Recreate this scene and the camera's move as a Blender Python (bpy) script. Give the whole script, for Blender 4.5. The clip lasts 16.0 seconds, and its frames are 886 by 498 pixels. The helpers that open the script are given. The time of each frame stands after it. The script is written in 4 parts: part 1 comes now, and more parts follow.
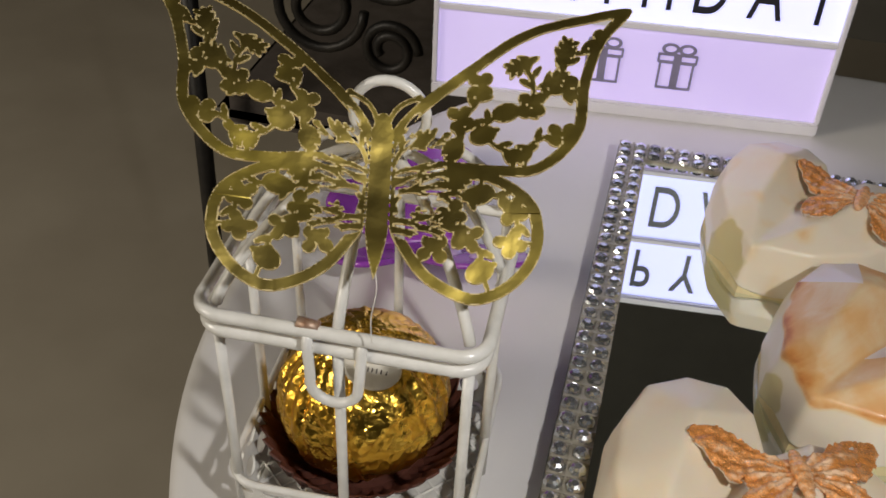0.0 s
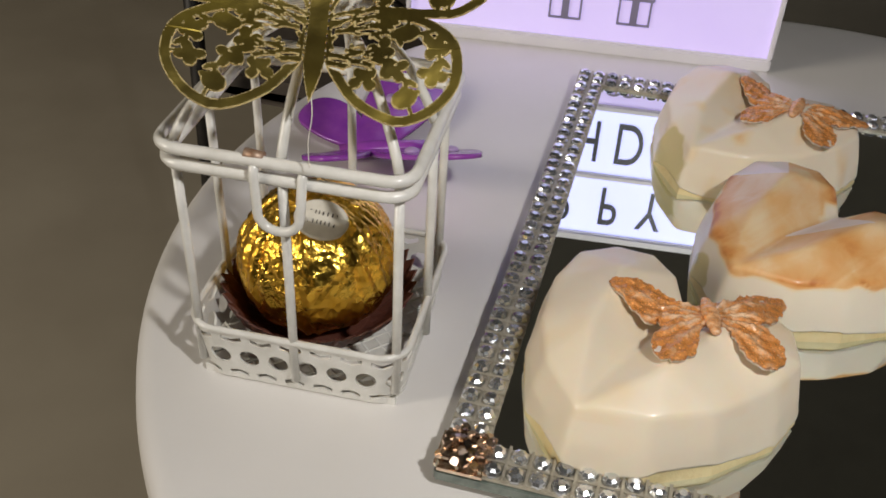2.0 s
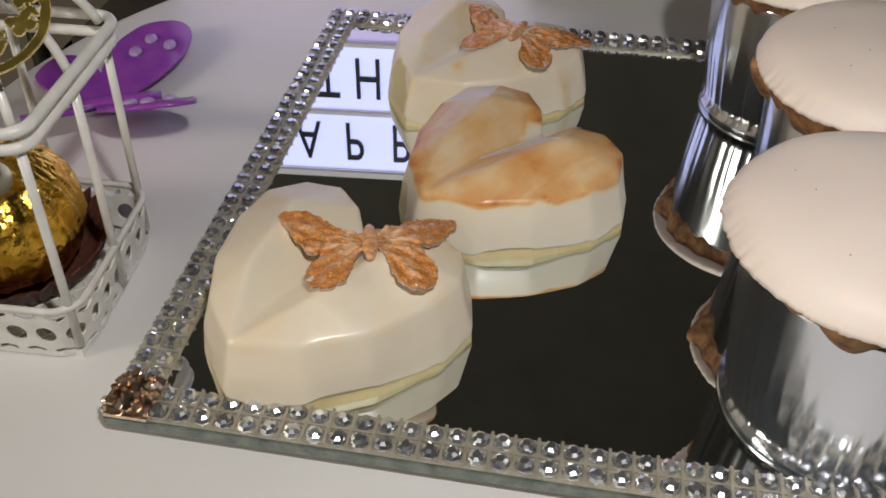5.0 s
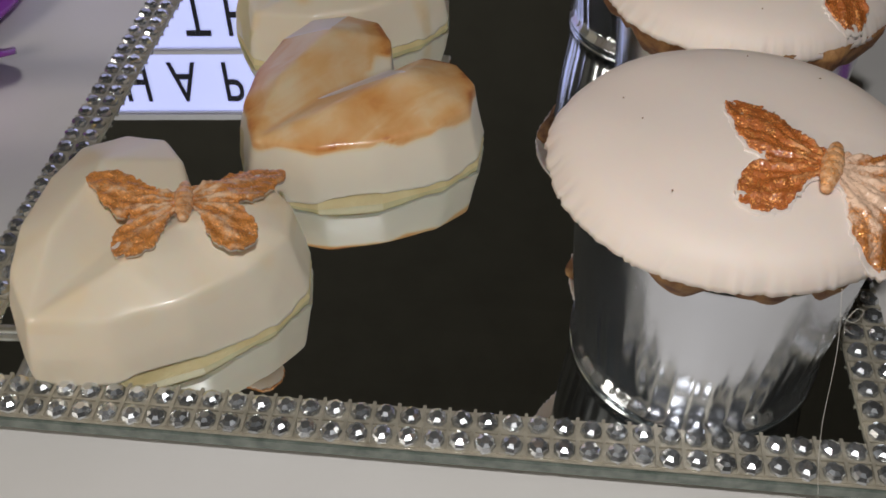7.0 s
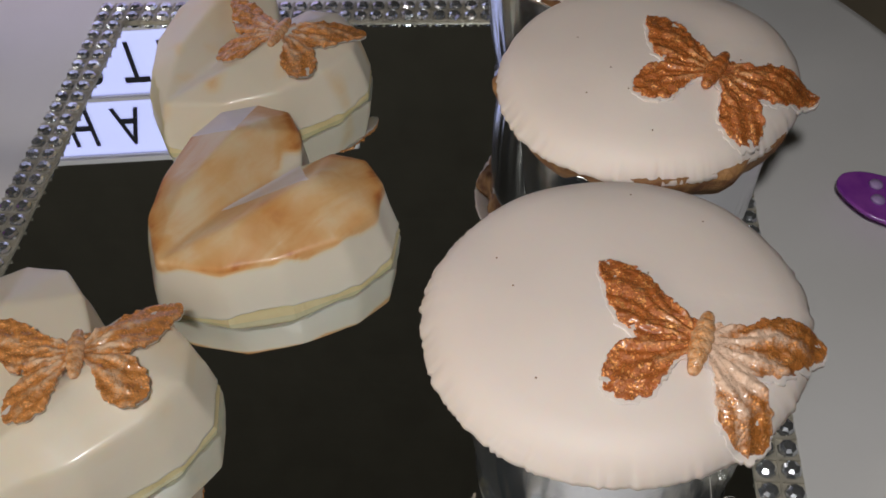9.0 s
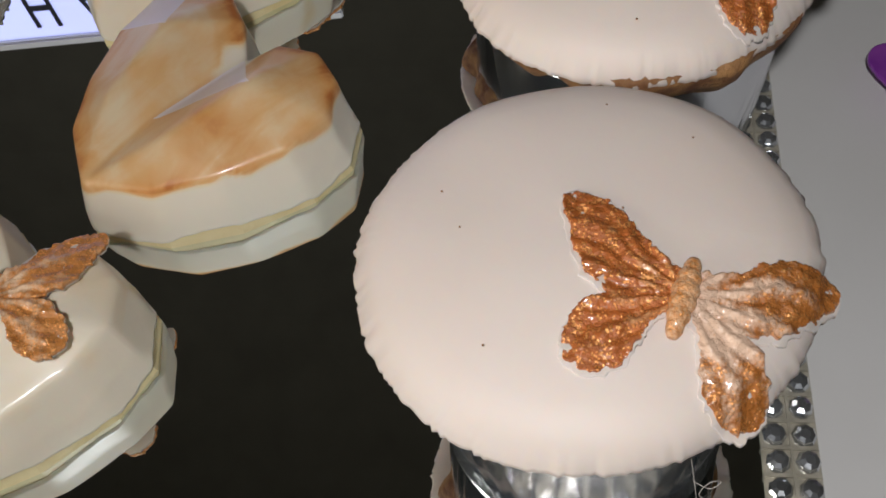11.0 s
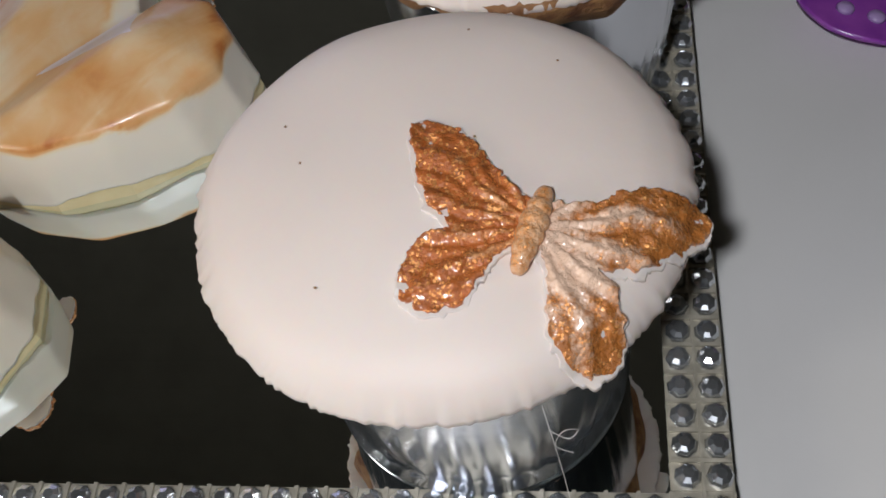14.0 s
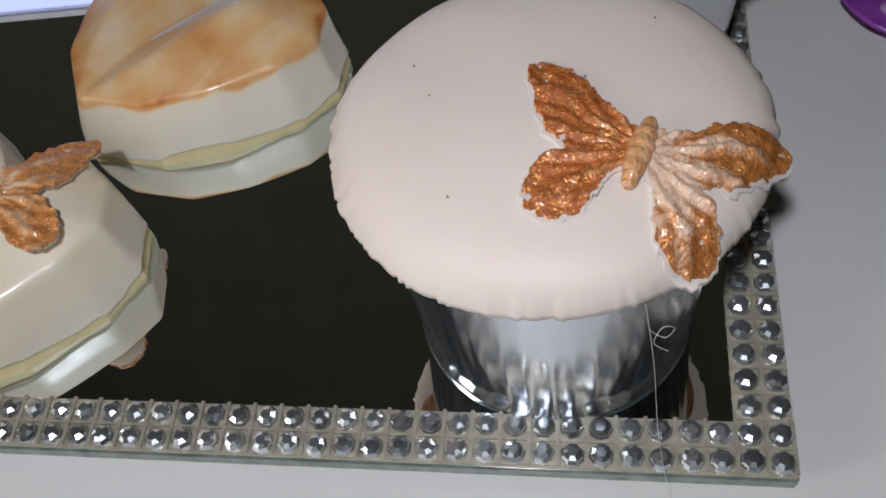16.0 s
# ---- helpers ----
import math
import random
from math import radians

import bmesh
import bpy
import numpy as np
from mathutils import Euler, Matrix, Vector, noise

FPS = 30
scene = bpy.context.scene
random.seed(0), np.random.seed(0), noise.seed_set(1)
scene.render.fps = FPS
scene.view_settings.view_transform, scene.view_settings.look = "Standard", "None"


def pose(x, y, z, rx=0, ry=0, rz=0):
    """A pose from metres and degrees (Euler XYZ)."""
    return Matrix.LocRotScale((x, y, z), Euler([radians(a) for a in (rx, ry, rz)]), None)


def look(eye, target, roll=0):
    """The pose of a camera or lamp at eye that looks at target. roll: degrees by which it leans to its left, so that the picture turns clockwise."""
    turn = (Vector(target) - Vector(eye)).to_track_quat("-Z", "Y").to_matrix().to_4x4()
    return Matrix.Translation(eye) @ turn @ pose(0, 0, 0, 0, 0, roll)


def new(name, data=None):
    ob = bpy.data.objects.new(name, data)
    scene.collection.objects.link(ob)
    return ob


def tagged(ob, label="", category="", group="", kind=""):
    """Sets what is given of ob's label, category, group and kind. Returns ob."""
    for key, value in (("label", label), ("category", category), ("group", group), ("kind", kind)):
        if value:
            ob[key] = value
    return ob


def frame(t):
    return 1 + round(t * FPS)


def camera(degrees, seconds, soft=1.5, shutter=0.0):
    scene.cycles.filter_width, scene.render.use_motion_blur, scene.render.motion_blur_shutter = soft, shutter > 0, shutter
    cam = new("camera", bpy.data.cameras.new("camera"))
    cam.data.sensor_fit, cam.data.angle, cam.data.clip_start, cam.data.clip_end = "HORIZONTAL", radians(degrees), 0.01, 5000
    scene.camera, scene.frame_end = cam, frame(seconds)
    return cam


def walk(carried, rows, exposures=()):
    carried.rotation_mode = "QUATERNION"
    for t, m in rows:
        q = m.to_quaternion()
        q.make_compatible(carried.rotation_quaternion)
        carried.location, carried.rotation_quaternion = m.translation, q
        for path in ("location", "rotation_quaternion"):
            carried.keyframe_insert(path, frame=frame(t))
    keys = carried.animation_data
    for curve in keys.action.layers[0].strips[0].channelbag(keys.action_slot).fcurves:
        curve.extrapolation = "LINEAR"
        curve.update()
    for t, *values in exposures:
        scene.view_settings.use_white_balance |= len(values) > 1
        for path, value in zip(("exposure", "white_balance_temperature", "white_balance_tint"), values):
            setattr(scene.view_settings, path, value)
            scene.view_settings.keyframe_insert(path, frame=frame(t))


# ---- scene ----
cam = camera(48.0, 16.0, soft=1.7)
PATH = [
    (0, (0.0070, -0.0928, 0.1646), (-0.0279, 0.0604, 0.0409), 2.86),
    (0.5, (0.0093, -0.0999, 0.1616), (-0.0273, 0.0540, 0.0393), 2.73),
    (1, (0.0124, -0.1061, 0.1572), (-0.0240, 0.0479, 0.0349), 3.27),
    (1.5, (0.0187, -0.1133, 0.1542), (-0.0185, 0.0415, 0.0330), 3.21),
    (2, (0.0291, -0.1205, 0.1510), (-0.0087, 0.0344, 0.0302), 2.93),
    (2.5, (0.0395, -0.1250, 0.1497), (0.0021, 0.0303, 0.0292), 2.27),
    (3, (0.0507, -0.1265, 0.1501), (0.0128, 0.0284, 0.0293), 1.38),
    (3.5, (0.0613, -0.1260, 0.1561), (0.0233, 0.0274, 0.0336), 0.60),
    (4, (0.0721, -0.1190, 0.1559), (0.0352, 0.0311, 0.0289), -0.62),
    (4.5, (0.0777, -0.1142, 0.1521), (0.0459, 0.0358, 0.0237), -0.27),
    (5, (0.0844, -0.1117, 0.1516), (0.0588, 0.0395, 0.0232), 0.77),
    (5.2, (0.0874, -0.1110, 0.1516), (0.0644, 0.0406, 0.0232), 1.28),
    (7.5, (0.1114, -0.0874, 0.1441), (0.0963, 0.0519, 0.0013), -1.32),
    (8, (0.1173, -0.0795, 0.1472), (0.1016, 0.0573, 0.0022), -2.42),
    (8.5, (0.1243, -0.0691, 0.1592), (0.1049, 0.0650, 0.0121), -4.53),
    (9, (0.1272, -0.0628, 0.1672), (0.1074, 0.0688, 0.0180), -5.32),
    (11.5, (0.1399, -0.0323, 0.1511), (0.1129, 0.0705, -0.0183), -12.33),
    (12, (0.1431, -0.0299, 0.1492), (0.1163, 0.0719, -0.0208), -12.51),
    (12.5, (0.1481, -0.0281, 0.1469), (0.1196, 0.0707, -0.0247), -13.97),
    (13, (0.1546, -0.0286, 0.1453), (0.1228, 0.0712, -0.0251), -15.49),
    (13.5, (0.1576, -0.0318, 0.1419), (0.1260, 0.0702, -0.0272), -15.45),
    (14, (0.1552, -0.0348, 0.1407), (0.1258, 0.0689, -0.0278), -14.55),
    (14.5, (0.1531, -0.0373, 0.1390), (0.1244, 0.0667, -0.0294), -14.34),
    (15, (0.1500, -0.0415, 0.1379), (0.1216, 0.0633, -0.0300), -14.15),
    (15.5, (0.1450, -0.0492, 0.1410), (0.1174, 0.0571, -0.0261), -12.32),
    (16, (0.1430, -0.0562, 0.1468), (0.1147, 0.0547, -0.0172), -11.17),
]
EXPOSURES = [(0, 0.06, 6480, 10), (1, 0.16, 6480, 10), (3.5, 0.06, 6460, 10), (5, -0.08, 6420, 10), (7.5, -0.34, 6300, 10), (9, -0.32, 6250, 10), (11.5, -0.1, 6080, 10), (13.5, -0.05, 5900, 10), (15, -0.17, 5780, 10), (16, -0.22, 5730, 10)]
walk(cam, [(t, look(eye, target, roll)) for t, eye, target, roll in PATH], EXPOSURES)

# ---- light: the lamp held beside the camera, an added room fill, and the glowing sign further down ----
MM = 0.001
world = bpy.data.worlds.new("room_air")
scene.world = world
world.use_nodes = True
world.node_tree.nodes["Background"].inputs["Color"].default_value = (0.9, 0.85, 0.75, 1)
world.node_tree.nodes["Background"].inputs["Strength"].default_value = 0.02

lamp_data = bpy.data.lights.new("phone_light", "SPOT")
lamp_data.energy, lamp_data.color = 1.75, (1.0, 0.965, 0.93)
lamp_data.shadow_soft_size, lamp_data.spot_size, lamp_data.spot_blend = 0.007, radians(110), 0.7
phone_light = new("phone_light", lamp_data)
phone_light.matrix_world = look((0.122, -0.098, 0.245), (0.075, 0.060, 0.0))

# Unseen fill lamp, added to lift the dark floor, walls and their reflections.
room_data = bpy.data.lights.new("room_fill", "AREA")
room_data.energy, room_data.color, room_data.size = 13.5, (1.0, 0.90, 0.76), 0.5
room_fill = new("room_fill", room_data)
room_fill.matrix_world = look((-1.3, -0.8, 0.6), (-0.5, 1.2, -0.75))


# ---- materials ----
def material(name, colour, colour2=None, rough=0.5, metal=0.0, scale=120.0, bump=0.0, bump_scale=600.0, coat=0.0,
             sub=0.0, rough2=None, contrast=0.35, emit=0.0, alpha=1.0, trans=0.0, vary=0.0):
    m = bpy.data.materials.new(name)
    m.use_nodes = True
    nt = m.node_tree
    b = nt.nodes["Principled BSDF"]
    tex = nt.nodes.new("ShaderNodeTexCoord")
    n1 = nt.nodes.new("ShaderNodeTexNoise")
    n1.inputs["Scale"].default_value, n1.inputs["Detail"].default_value = scale, 6
    nt.links.new(tex.outputs["Object"], n1.inputs["Vector"])
    ramp = nt.nodes.new("ShaderNodeValToRGB")
    ramp.color_ramp.elements[0].position = 0.5 - contrast / 2
    ramp.color_ramp.elements[1].position = 0.5 + contrast / 2
    ramp.color_ramp.elements[0].color = (*colour, 1)
    ramp.color_ramp.elements[1].color = (*(colour2 or [c * 0.9 for c in colour]), 1)
    nt.links.new(n1.outputs["Fac"], ramp.inputs["Fac"])
    out = ramp.outputs["Color"]
    if vary:
        info = nt.nodes.new("ShaderNodeObjectInfo")
        hsv = nt.nodes.new("ShaderNodeHueSaturation")
        span = nt.nodes.new("ShaderNodeMapRange")
        span.inputs["To Min"].default_value, span.inputs["To Max"].default_value = 1 - vary, 1 + vary
        nt.links.new(info.outputs["Random"], span.inputs["Value"])
        nt.links.new(span.outputs["Result"], hsv.inputs["Value"])
        nt.links.new(out, hsv.inputs["Color"])
        out = hsv.outputs["Color"]
    nt.links.new(out, b.inputs["Base Color"])
    b.inputs["Roughness"].default_value, b.inputs["Metallic"].default_value = rough, metal
    if rough2 is not None:
        span = nt.nodes.new("ShaderNodeMapRange")
        span.inputs["From Min"].default_value, span.inputs["From Max"].default_value = 0.35, 0.65
        span.inputs["To Min"].default_value, span.inputs["To Max"].default_value = rough, rough2
        nt.links.new(n1.outputs["Fac"], span.inputs["Value"])
        nt.links.new(span.outputs["Result"], b.inputs["Roughness"])
    b.inputs["Coat Weight"].default_value = coat
    b.inputs["Coat Roughness"].default_value = 0.15
    if sub:
        b.inputs["Subsurface Weight"].default_value = sub
        b.inputs["Subsurface Radius"].default_value = (0.004, 0.0025, 0.0015)
        b.inputs["Subsurface Scale"].default_value = 1.0
    if emit:
        nt.links.new(out, b.inputs["Emission Color"])
        b.inputs["Emission Strength"].default_value = emit
    b.inputs["Transmission Weight"].default_value = trans
    b.inputs["Alpha"].default_value = alpha
    if bump:
        n2 = nt.nodes.new("ShaderNodeTexNoise")
        n2.inputs["Scale"].default_value, n2.inputs["Detail"].default_value = bump_scale, 5
        nt.links.new(tex.outputs["Object"], n2.inputs["Vector"])
        bm = nt.nodes.new("ShaderNodeBump")
        bm.inputs["Strength"].default_value, bm.inputs["Distance"].default_value = bump, 0.0006
        nt.links.new(n2.outputs["Fac"], bm.inputs["Height"])
        nt.links.new(bm.outputs["Normal"], b.inputs["Normal"])
    return m


def copper_dust(name, bare, copper, amount):
    """Icing rubbed with copper lustre dust: the mesh's own "dust" value says where it clings, with gold flecks in it."""
    m = material(name, copper, tuple(c * 0.6 for c in copper), 0.38, 0.0, 700.0, 0.6, 2200.0)
    nt = m.node_tree
    b = nt.nodes["Principled BSDF"]
    tex = nt.nodes.new("ShaderNodeTexCoord")
    dust = nt.nodes.new("ShaderNodeAttribute")
    dust.attribute_name = "dust"
    grain = nt.nodes.new("ShaderNodeTexNoise")
    grain.inputs["Scale"].default_value, grain.inputs["Detail"].default_value, grain.inputs["Roughness"].default_value = 900, 6, 0.75
    fleck = nt.nodes.new("ShaderNodeTexVoronoi")
    fleck.inputs["Scale"].default_value = 3600
    for n in (grain, fleck):
        nt.links.new(tex.outputs["Object"], n.inputs["Vector"])
    total = nt.nodes.new("ShaderNodeMath")
    total.operation = "ADD"
    nt.links.new(dust.outputs["Fac"], total.inputs[0])
    nt.links.new(grain.outputs["Fac"], total.inputs[1])
    where = nt.nodes.new("ShaderNodeMapRange")
    where.inputs["From Min"].default_value, where.inputs["From Max"].default_value = 1.12 - amount, 1.42 - amount
    nt.links.new(total.outputs["Value"], where.inputs["Value"])
    old = b.inputs["Base Color"].links[0].from_socket
    mix = nt.nodes.new("ShaderNodeMix")
    mix.data_type = "RGBA"
    mix.inputs["A"].default_value = (*bare, 1)
    nt.links.new(where.outputs["Result"], mix.inputs["Factor"])
    nt.links.new(old, mix.inputs["B"])
    shine = nt.nodes.new("ShaderNodeMath")
    shine.operation = "GREATER_THAN"
    shine.inputs[1].default_value = 0.80
    sep = nt.nodes.new("ShaderNodeSeparateColor")
    nt.links.new(fleck.outputs["Color"], sep.inputs["Color"])
    nt.links.new(sep.outputs["Red"], shine.inputs[0])
    flecks = nt.nodes.new("ShaderNodeMath")
    flecks.operation = "MULTIPLY"
    nt.links.new(shine.outputs["Value"], flecks.inputs[0])
    nt.links.new(where.outputs["Result"], flecks.inputs[1])
    gilt = nt.nodes.new("ShaderNodeMix")
    gilt.data_type = "RGBA"
    gilt.inputs["B"].default_value = (1.0, 0.47, 0.15, 1)
    nt.links.new(flecks.outputs["Value"], gilt.inputs["Factor"])
    nt.links.new(mix.outputs["Result"], gilt.inputs["A"])
    nt.links.new(gilt.outputs["Result"], b.inputs["Base Color"])
    half = nt.nodes.new("ShaderNodeMath")
    half.operation = "MULTIPLY"
    half.inputs[1].default_value = 0.7
    nt.links.new(flecks.outputs["Value"], half.inputs[0])
    nt.links.new(half.outputs["Value"], b.inputs["Metallic"])
    b.inputs["Coat Weight"].default_value = 0.55
    return m


def chocolate_shell(name):
    """White chocolate under brushed copper lustre: "wash" on the mesh says how much was brushed on, "bare" where the shell is missing."""
    m = material(name, (0.85, 0.76, 0.61), (0.83, 0.73, 0.56), 0.40, 0.0, 60, 0.08, 300.0, coat=0.22, sub=0.2)
    nt = m.node_tree
    b = nt.nodes["Principled BSDF"]
    tex = nt.nodes.new("ShaderNodeTexCoord")
    turn = nt.nodes.new("ShaderNodeMapping")
    turn.inputs["Rotation"].default_value = (0, 0, 0.5)
    turn.inputs["Scale"].default_value = (1.0, 0.3, 1.0)
    nt.links.new(tex.outputs["Object"], turn.inputs["Vector"])
    streak, cloud = nt.nodes.new("ShaderNodeTexNoise"), nt.nodes.new("ShaderNodeTexNoise")
    for n, scale, source in ((streak, 170, turn.outputs["Vector"]), (cloud, 75, tex.outputs["Object"])):
        n.inputs["Scale"].default_value, n.inputs["Detail"].default_value, n.inputs["Distortion"].default_value = scale, 5, 0.8
        nt.links.new(source, n.inputs["Vector"])
    wash, bare = nt.nodes.new("ShaderNodeAttribute"), nt.nodes.new("ShaderNodeAttribute")
    wash.attribute_name, bare.attribute_name = "wash", "bare"
    mean = nt.nodes.new("ShaderNodeMath")
    mean.operation = "ADD"
    nt.links.new(streak.outputs["Fac"], mean.inputs[0])
    nt.links.new(cloud.outputs["Fac"], mean.inputs[1])
    swing = nt.nodes.new("ShaderNodeMapRange")
    swing.clamp = False
    swing.inputs["From Min"].default_value, swing.inputs["From Max"].default_value = 0.7, 1.3
    swing.inputs["To Min"].default_value, swing.inputs["To Max"].default_value = 0.62, 1.38
    nt.links.new(mean.outputs["Value"], swing.inputs["Value"])
    amount = nt.nodes.new("ShaderNodeMath")
    amount.operation = "MULTIPLY"
    nt.links.new(wash.outputs["Fac"], amount.inputs[0])
    nt.links.new(swing.outputs["Result"], amount.inputs[1])
    ramp = nt.nodes.new("ShaderNodeValToRGB")
    stops = ((0.0, (0.85, 0.76, 0.61)), (0.28, (0.85, 0.68, 0.44)), (0.5, (0.80, 0.50, 0.23)), (0.78, (0.72, 0.35, 0.11)), (1.0, (0.54, 0.18, 0.04)))
    for _ in range(3):
        ramp.color_ramp.elements.new(0.5)
    for el, (at_, colour) in zip(ramp.color_ramp.elements, stops):
        el.position, el.color = at_, (*colour, 1)
    nt.links.new(amount.outputs["Value"], ramp.inputs["Fac"])
    edge = nt.nodes.new("ShaderNodeMapRange")
    edge.inputs["From Min"].default_value, edge.inputs["From Max"].default_value = 0.47, 0.53
    nt.links.new(bare.outputs["Fac"], edge.inputs["Value"])
    mix = nt.nodes.new("ShaderNodeMix")
    mix.data_type = "RGBA"
    mix.inputs["B"].default_value = (0.66, 0.56, 0.29, 1)
    nt.links.new(edge.outputs["Result"], mix.inputs["Factor"])
    nt.links.new(ramp.outputs["Color"], mix.inputs["A"])
    nt.links.new(mix.outputs["Result"], b.inputs["Base Color"])
    return m


WHITE_TABLE = material("white_lacquer", (0.80, 0.78, 0.76), (0.72, 0.70, 0.67), 0.38, scale=14, bump=0.05, bump_scale=300, rough2=0.5)
MIRROR = material("mirror_glass", (0.79, 0.845, 0.85), (0.82, 0.87, 0.875), 0.015, 1.0, scale=30)
GLASS_EDGE = material("green_glass_edge", (0.10, 0.13, 0.11), (0.22, 0.25, 0.22), 0.15, scale=300, coat=0.5)
RESIN = material("gem_backing", (0.50, 0.46, 0.37), (0.36, 0.33, 0.26), 0.35, 0.25, scale=500, bump=0.3, bump_scale=900)
GEM = material("rhinestone", (0.78, 0.80, 0.82), (0.58, 0.61, 0.64), 0.2, 0.9, scale=400, vary=0.35, coat=0.6)
ROSE_GLITTER = material("rose_gold_glitter", (0.82, 0.66, 0.52), (0.55, 0.40, 0.30), 0.2, 1.0, scale=900, vary=0.5)
WHITE_WIRE = material("white_enamel", (0.82, 0.81, 0.77), (0.70, 0.69, 0.64), 0.35, scale=220, bump=0.25, bump_scale=700, coat=0.3)
RUST = material("bare_metal", (0.30, 0.16, 0.09), (0.45, 0.33, 0.25), 0.5, 0.5, scale=900)
GOLD = material("gold_mirror_card", (1.0, 0.76, 0.21), (0.62, 0.48, 0.085), 0.27, 1.0, scale=42, bump=1.0, bump_scale=60, rough2=0.40)
GOLD_EDGE = material("gold_cut_edge", (0.90, 0.74, 0.38), (0.84, 0.66, 0.28), 0.45, 0.5, scale=300)
FOIL = material("gold_foil", (0.95, 0.62, 0.10), (0.85, 0.47, 0.05), 0.20, 1.0, scale=150, bump=0.55, bump_scale=420, rough2=0.34)
BROWN_PAPER = material("brown_paper", (0.13, 0.042, 0.026), (0.085, 0.027, 0.017), 0.6, scale=400, bump=0.3)
STICKER = material("white_sticker", (0.80, 0.76, 0.66), (0.72, 0.68, 0.58), 0.4, scale=500)
PRINT = material("dark_print", (0.06, 0.045, 0.03), None, 0.5)
PURPLE = material("purple_plastic", (0.26, 0.045, 0.40), (0.36, 0.08, 0.47), 0.25, scale=200, coat=0.4)
LILAC = material("lilac_plastic", (0.50, 0.36, 0.62), (0.42, 0.28, 0.56), 0.3, scale=200, coat=0.3)
FILLING = material("yellow_filling", (0.80, 0.66, 0.36), (0.74, 0.58, 0.28), 0.5, scale=200, bump=0.4, sub=0.2)
SHELL = chocolate_shell("white_chocolate_shell")
# Unpainted facets: white chocolate with the sign's violet light put into the colour.
SIGN_TINT = material("unpainted_sign_tint", (0.84, 0.76, 0.76), (0.82, 0.70, 0.66), 0.36, scale=70, bump=0.1, sub=0.15, coat=0.2)
COPPER = copper_dust("copper_dust_dense", (0.86, 0.46, 0.20), (0.56, 0.155, 0.03), 0.95)
COPPER_THIN = copper_dust("copper_dust_thin", (0.83, 0.57, 0.40), (0.58, 0.20, 0.04), 0.74)
COPPER_BRUSHED = copper_dust("copper_brushed", (0.86, 0.58, 0.36), (0.80, 0.31, 0.07), 0.80)
FONDANT = material("ivory_fondant", (0.82, 0.71, 0.635), (0.78, 0.665, 0.585), 0.55, scale=30, bump=0.05, bump_scale=500, sub=0.2)
CAKE = material("browned_cake", (0.42, 0.22, 0.08), (0.16, 0.06, 0.025), 0.7, scale=350, bump=0.9, bump_scale=900)
SILVER = material("silver_foil_cup", (0.76, 0.78, 0.83), (0.70, 0.72, 0.77), 0.2, 1.0, scale=60, bump=0.12, bump_scale=150)
BOX_WHITE = material("sign_body", (0.80, 0.78, 0.80), (0.74, 0.72, 0.75), 0.4, scale=60)
PANEL = material("lit_panel", (0.62, 0.64, 1.0), (0.60, 0.61, 1.0), 0.5, scale=20, emit=0.95)
PANEL_LOW = material("lit_panel_low", (0.62, 0.52, 0.88), (0.66, 0.57, 0.91), 0.5, scale=25, emit=0.44)
LETTER = material("black_letter", (0.012, 0.012, 0.02), (0.02, 0.02, 0.03), 0.4)
GREY_ICON = material("grey_icon", (0.22, 0.20, 0.30), (0.30, 0.27, 0.38), 0.5)
IRON = material("black_iron", (0.012, 0.011, 0.010), (0.03, 0.026, 0.022), 0.5, 0.3, scale=90, bump=0.2)
WALL = material("beige_plaster", (0.20, 0.193, 0.168), (0.175, 0.168, 0.147), 0.85, scale=9, bump=0.2, bump_scale=60)
# The ceiling's lack of light is put into its near-black colour.
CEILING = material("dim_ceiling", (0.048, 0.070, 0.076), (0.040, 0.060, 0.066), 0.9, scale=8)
FLOOR = material("brown_floor", (0.48, 0.43, 0.34), (0.42, 0.37, 0.29), 0.6, scale=7, bump=0.1, bump_scale=50)
DARK_CLOTH = material("dark_cloth", (0.12, 0.10, 0.085), (0.085, 0.07, 0.058), 0.9, scale=60, bump=0.5, bump_scale=300)
THREAD = material("clear_thread", (0.75, 0.72, 0.66), None, 0.3)


# ---- small building tools (millimetres in, metres out) ----
def mesh_from(name, verts, faces, mats, smooth=False, slots=None):
    me = bpy.data.meshes.new(name)
    me.from_pydata([tuple(c * MM for c in v) for v in verts], [], [tuple(f) for f in faces])
    for m in (mats if isinstance(mats, (list, tuple)) else [mats]):
        me.materials.append(m)
    if slots:
        for p, s in zip(me.polygons, slots):
            p.material_index = s
    if smooth:
        me.polygons.foreach_set("use_smooth", [True] * len(me.polygons))
    bm = bmesh.new()
    bm.from_mesh(me)
    bmesh.ops.recalc_face_normals(bm, faces=bm.faces)
    bm.to_mesh(me)
    bm.free()
    return me


def place(name, me, parent=None, label="", m=None):
    ob = new(name, me)
    if parent:
        ob.parent = parent
    if m is not None:
        ob.matrix_local = m
    if label:
        ob["label"] = label
    return ob


def thing(name, label, category, m=None, group="", kind=""):
    ob = new(name)
    ob.empty_display_size = 0.01
    if m is not None:
        ob.matrix_world = m
    return tagged(ob, label, category, group, kind)


def at(x, y, z, rz=0.0, rx=0.0, ry=0.0):
    return pose(x * MM, y * MM, z * MM, rx, ry, rz)


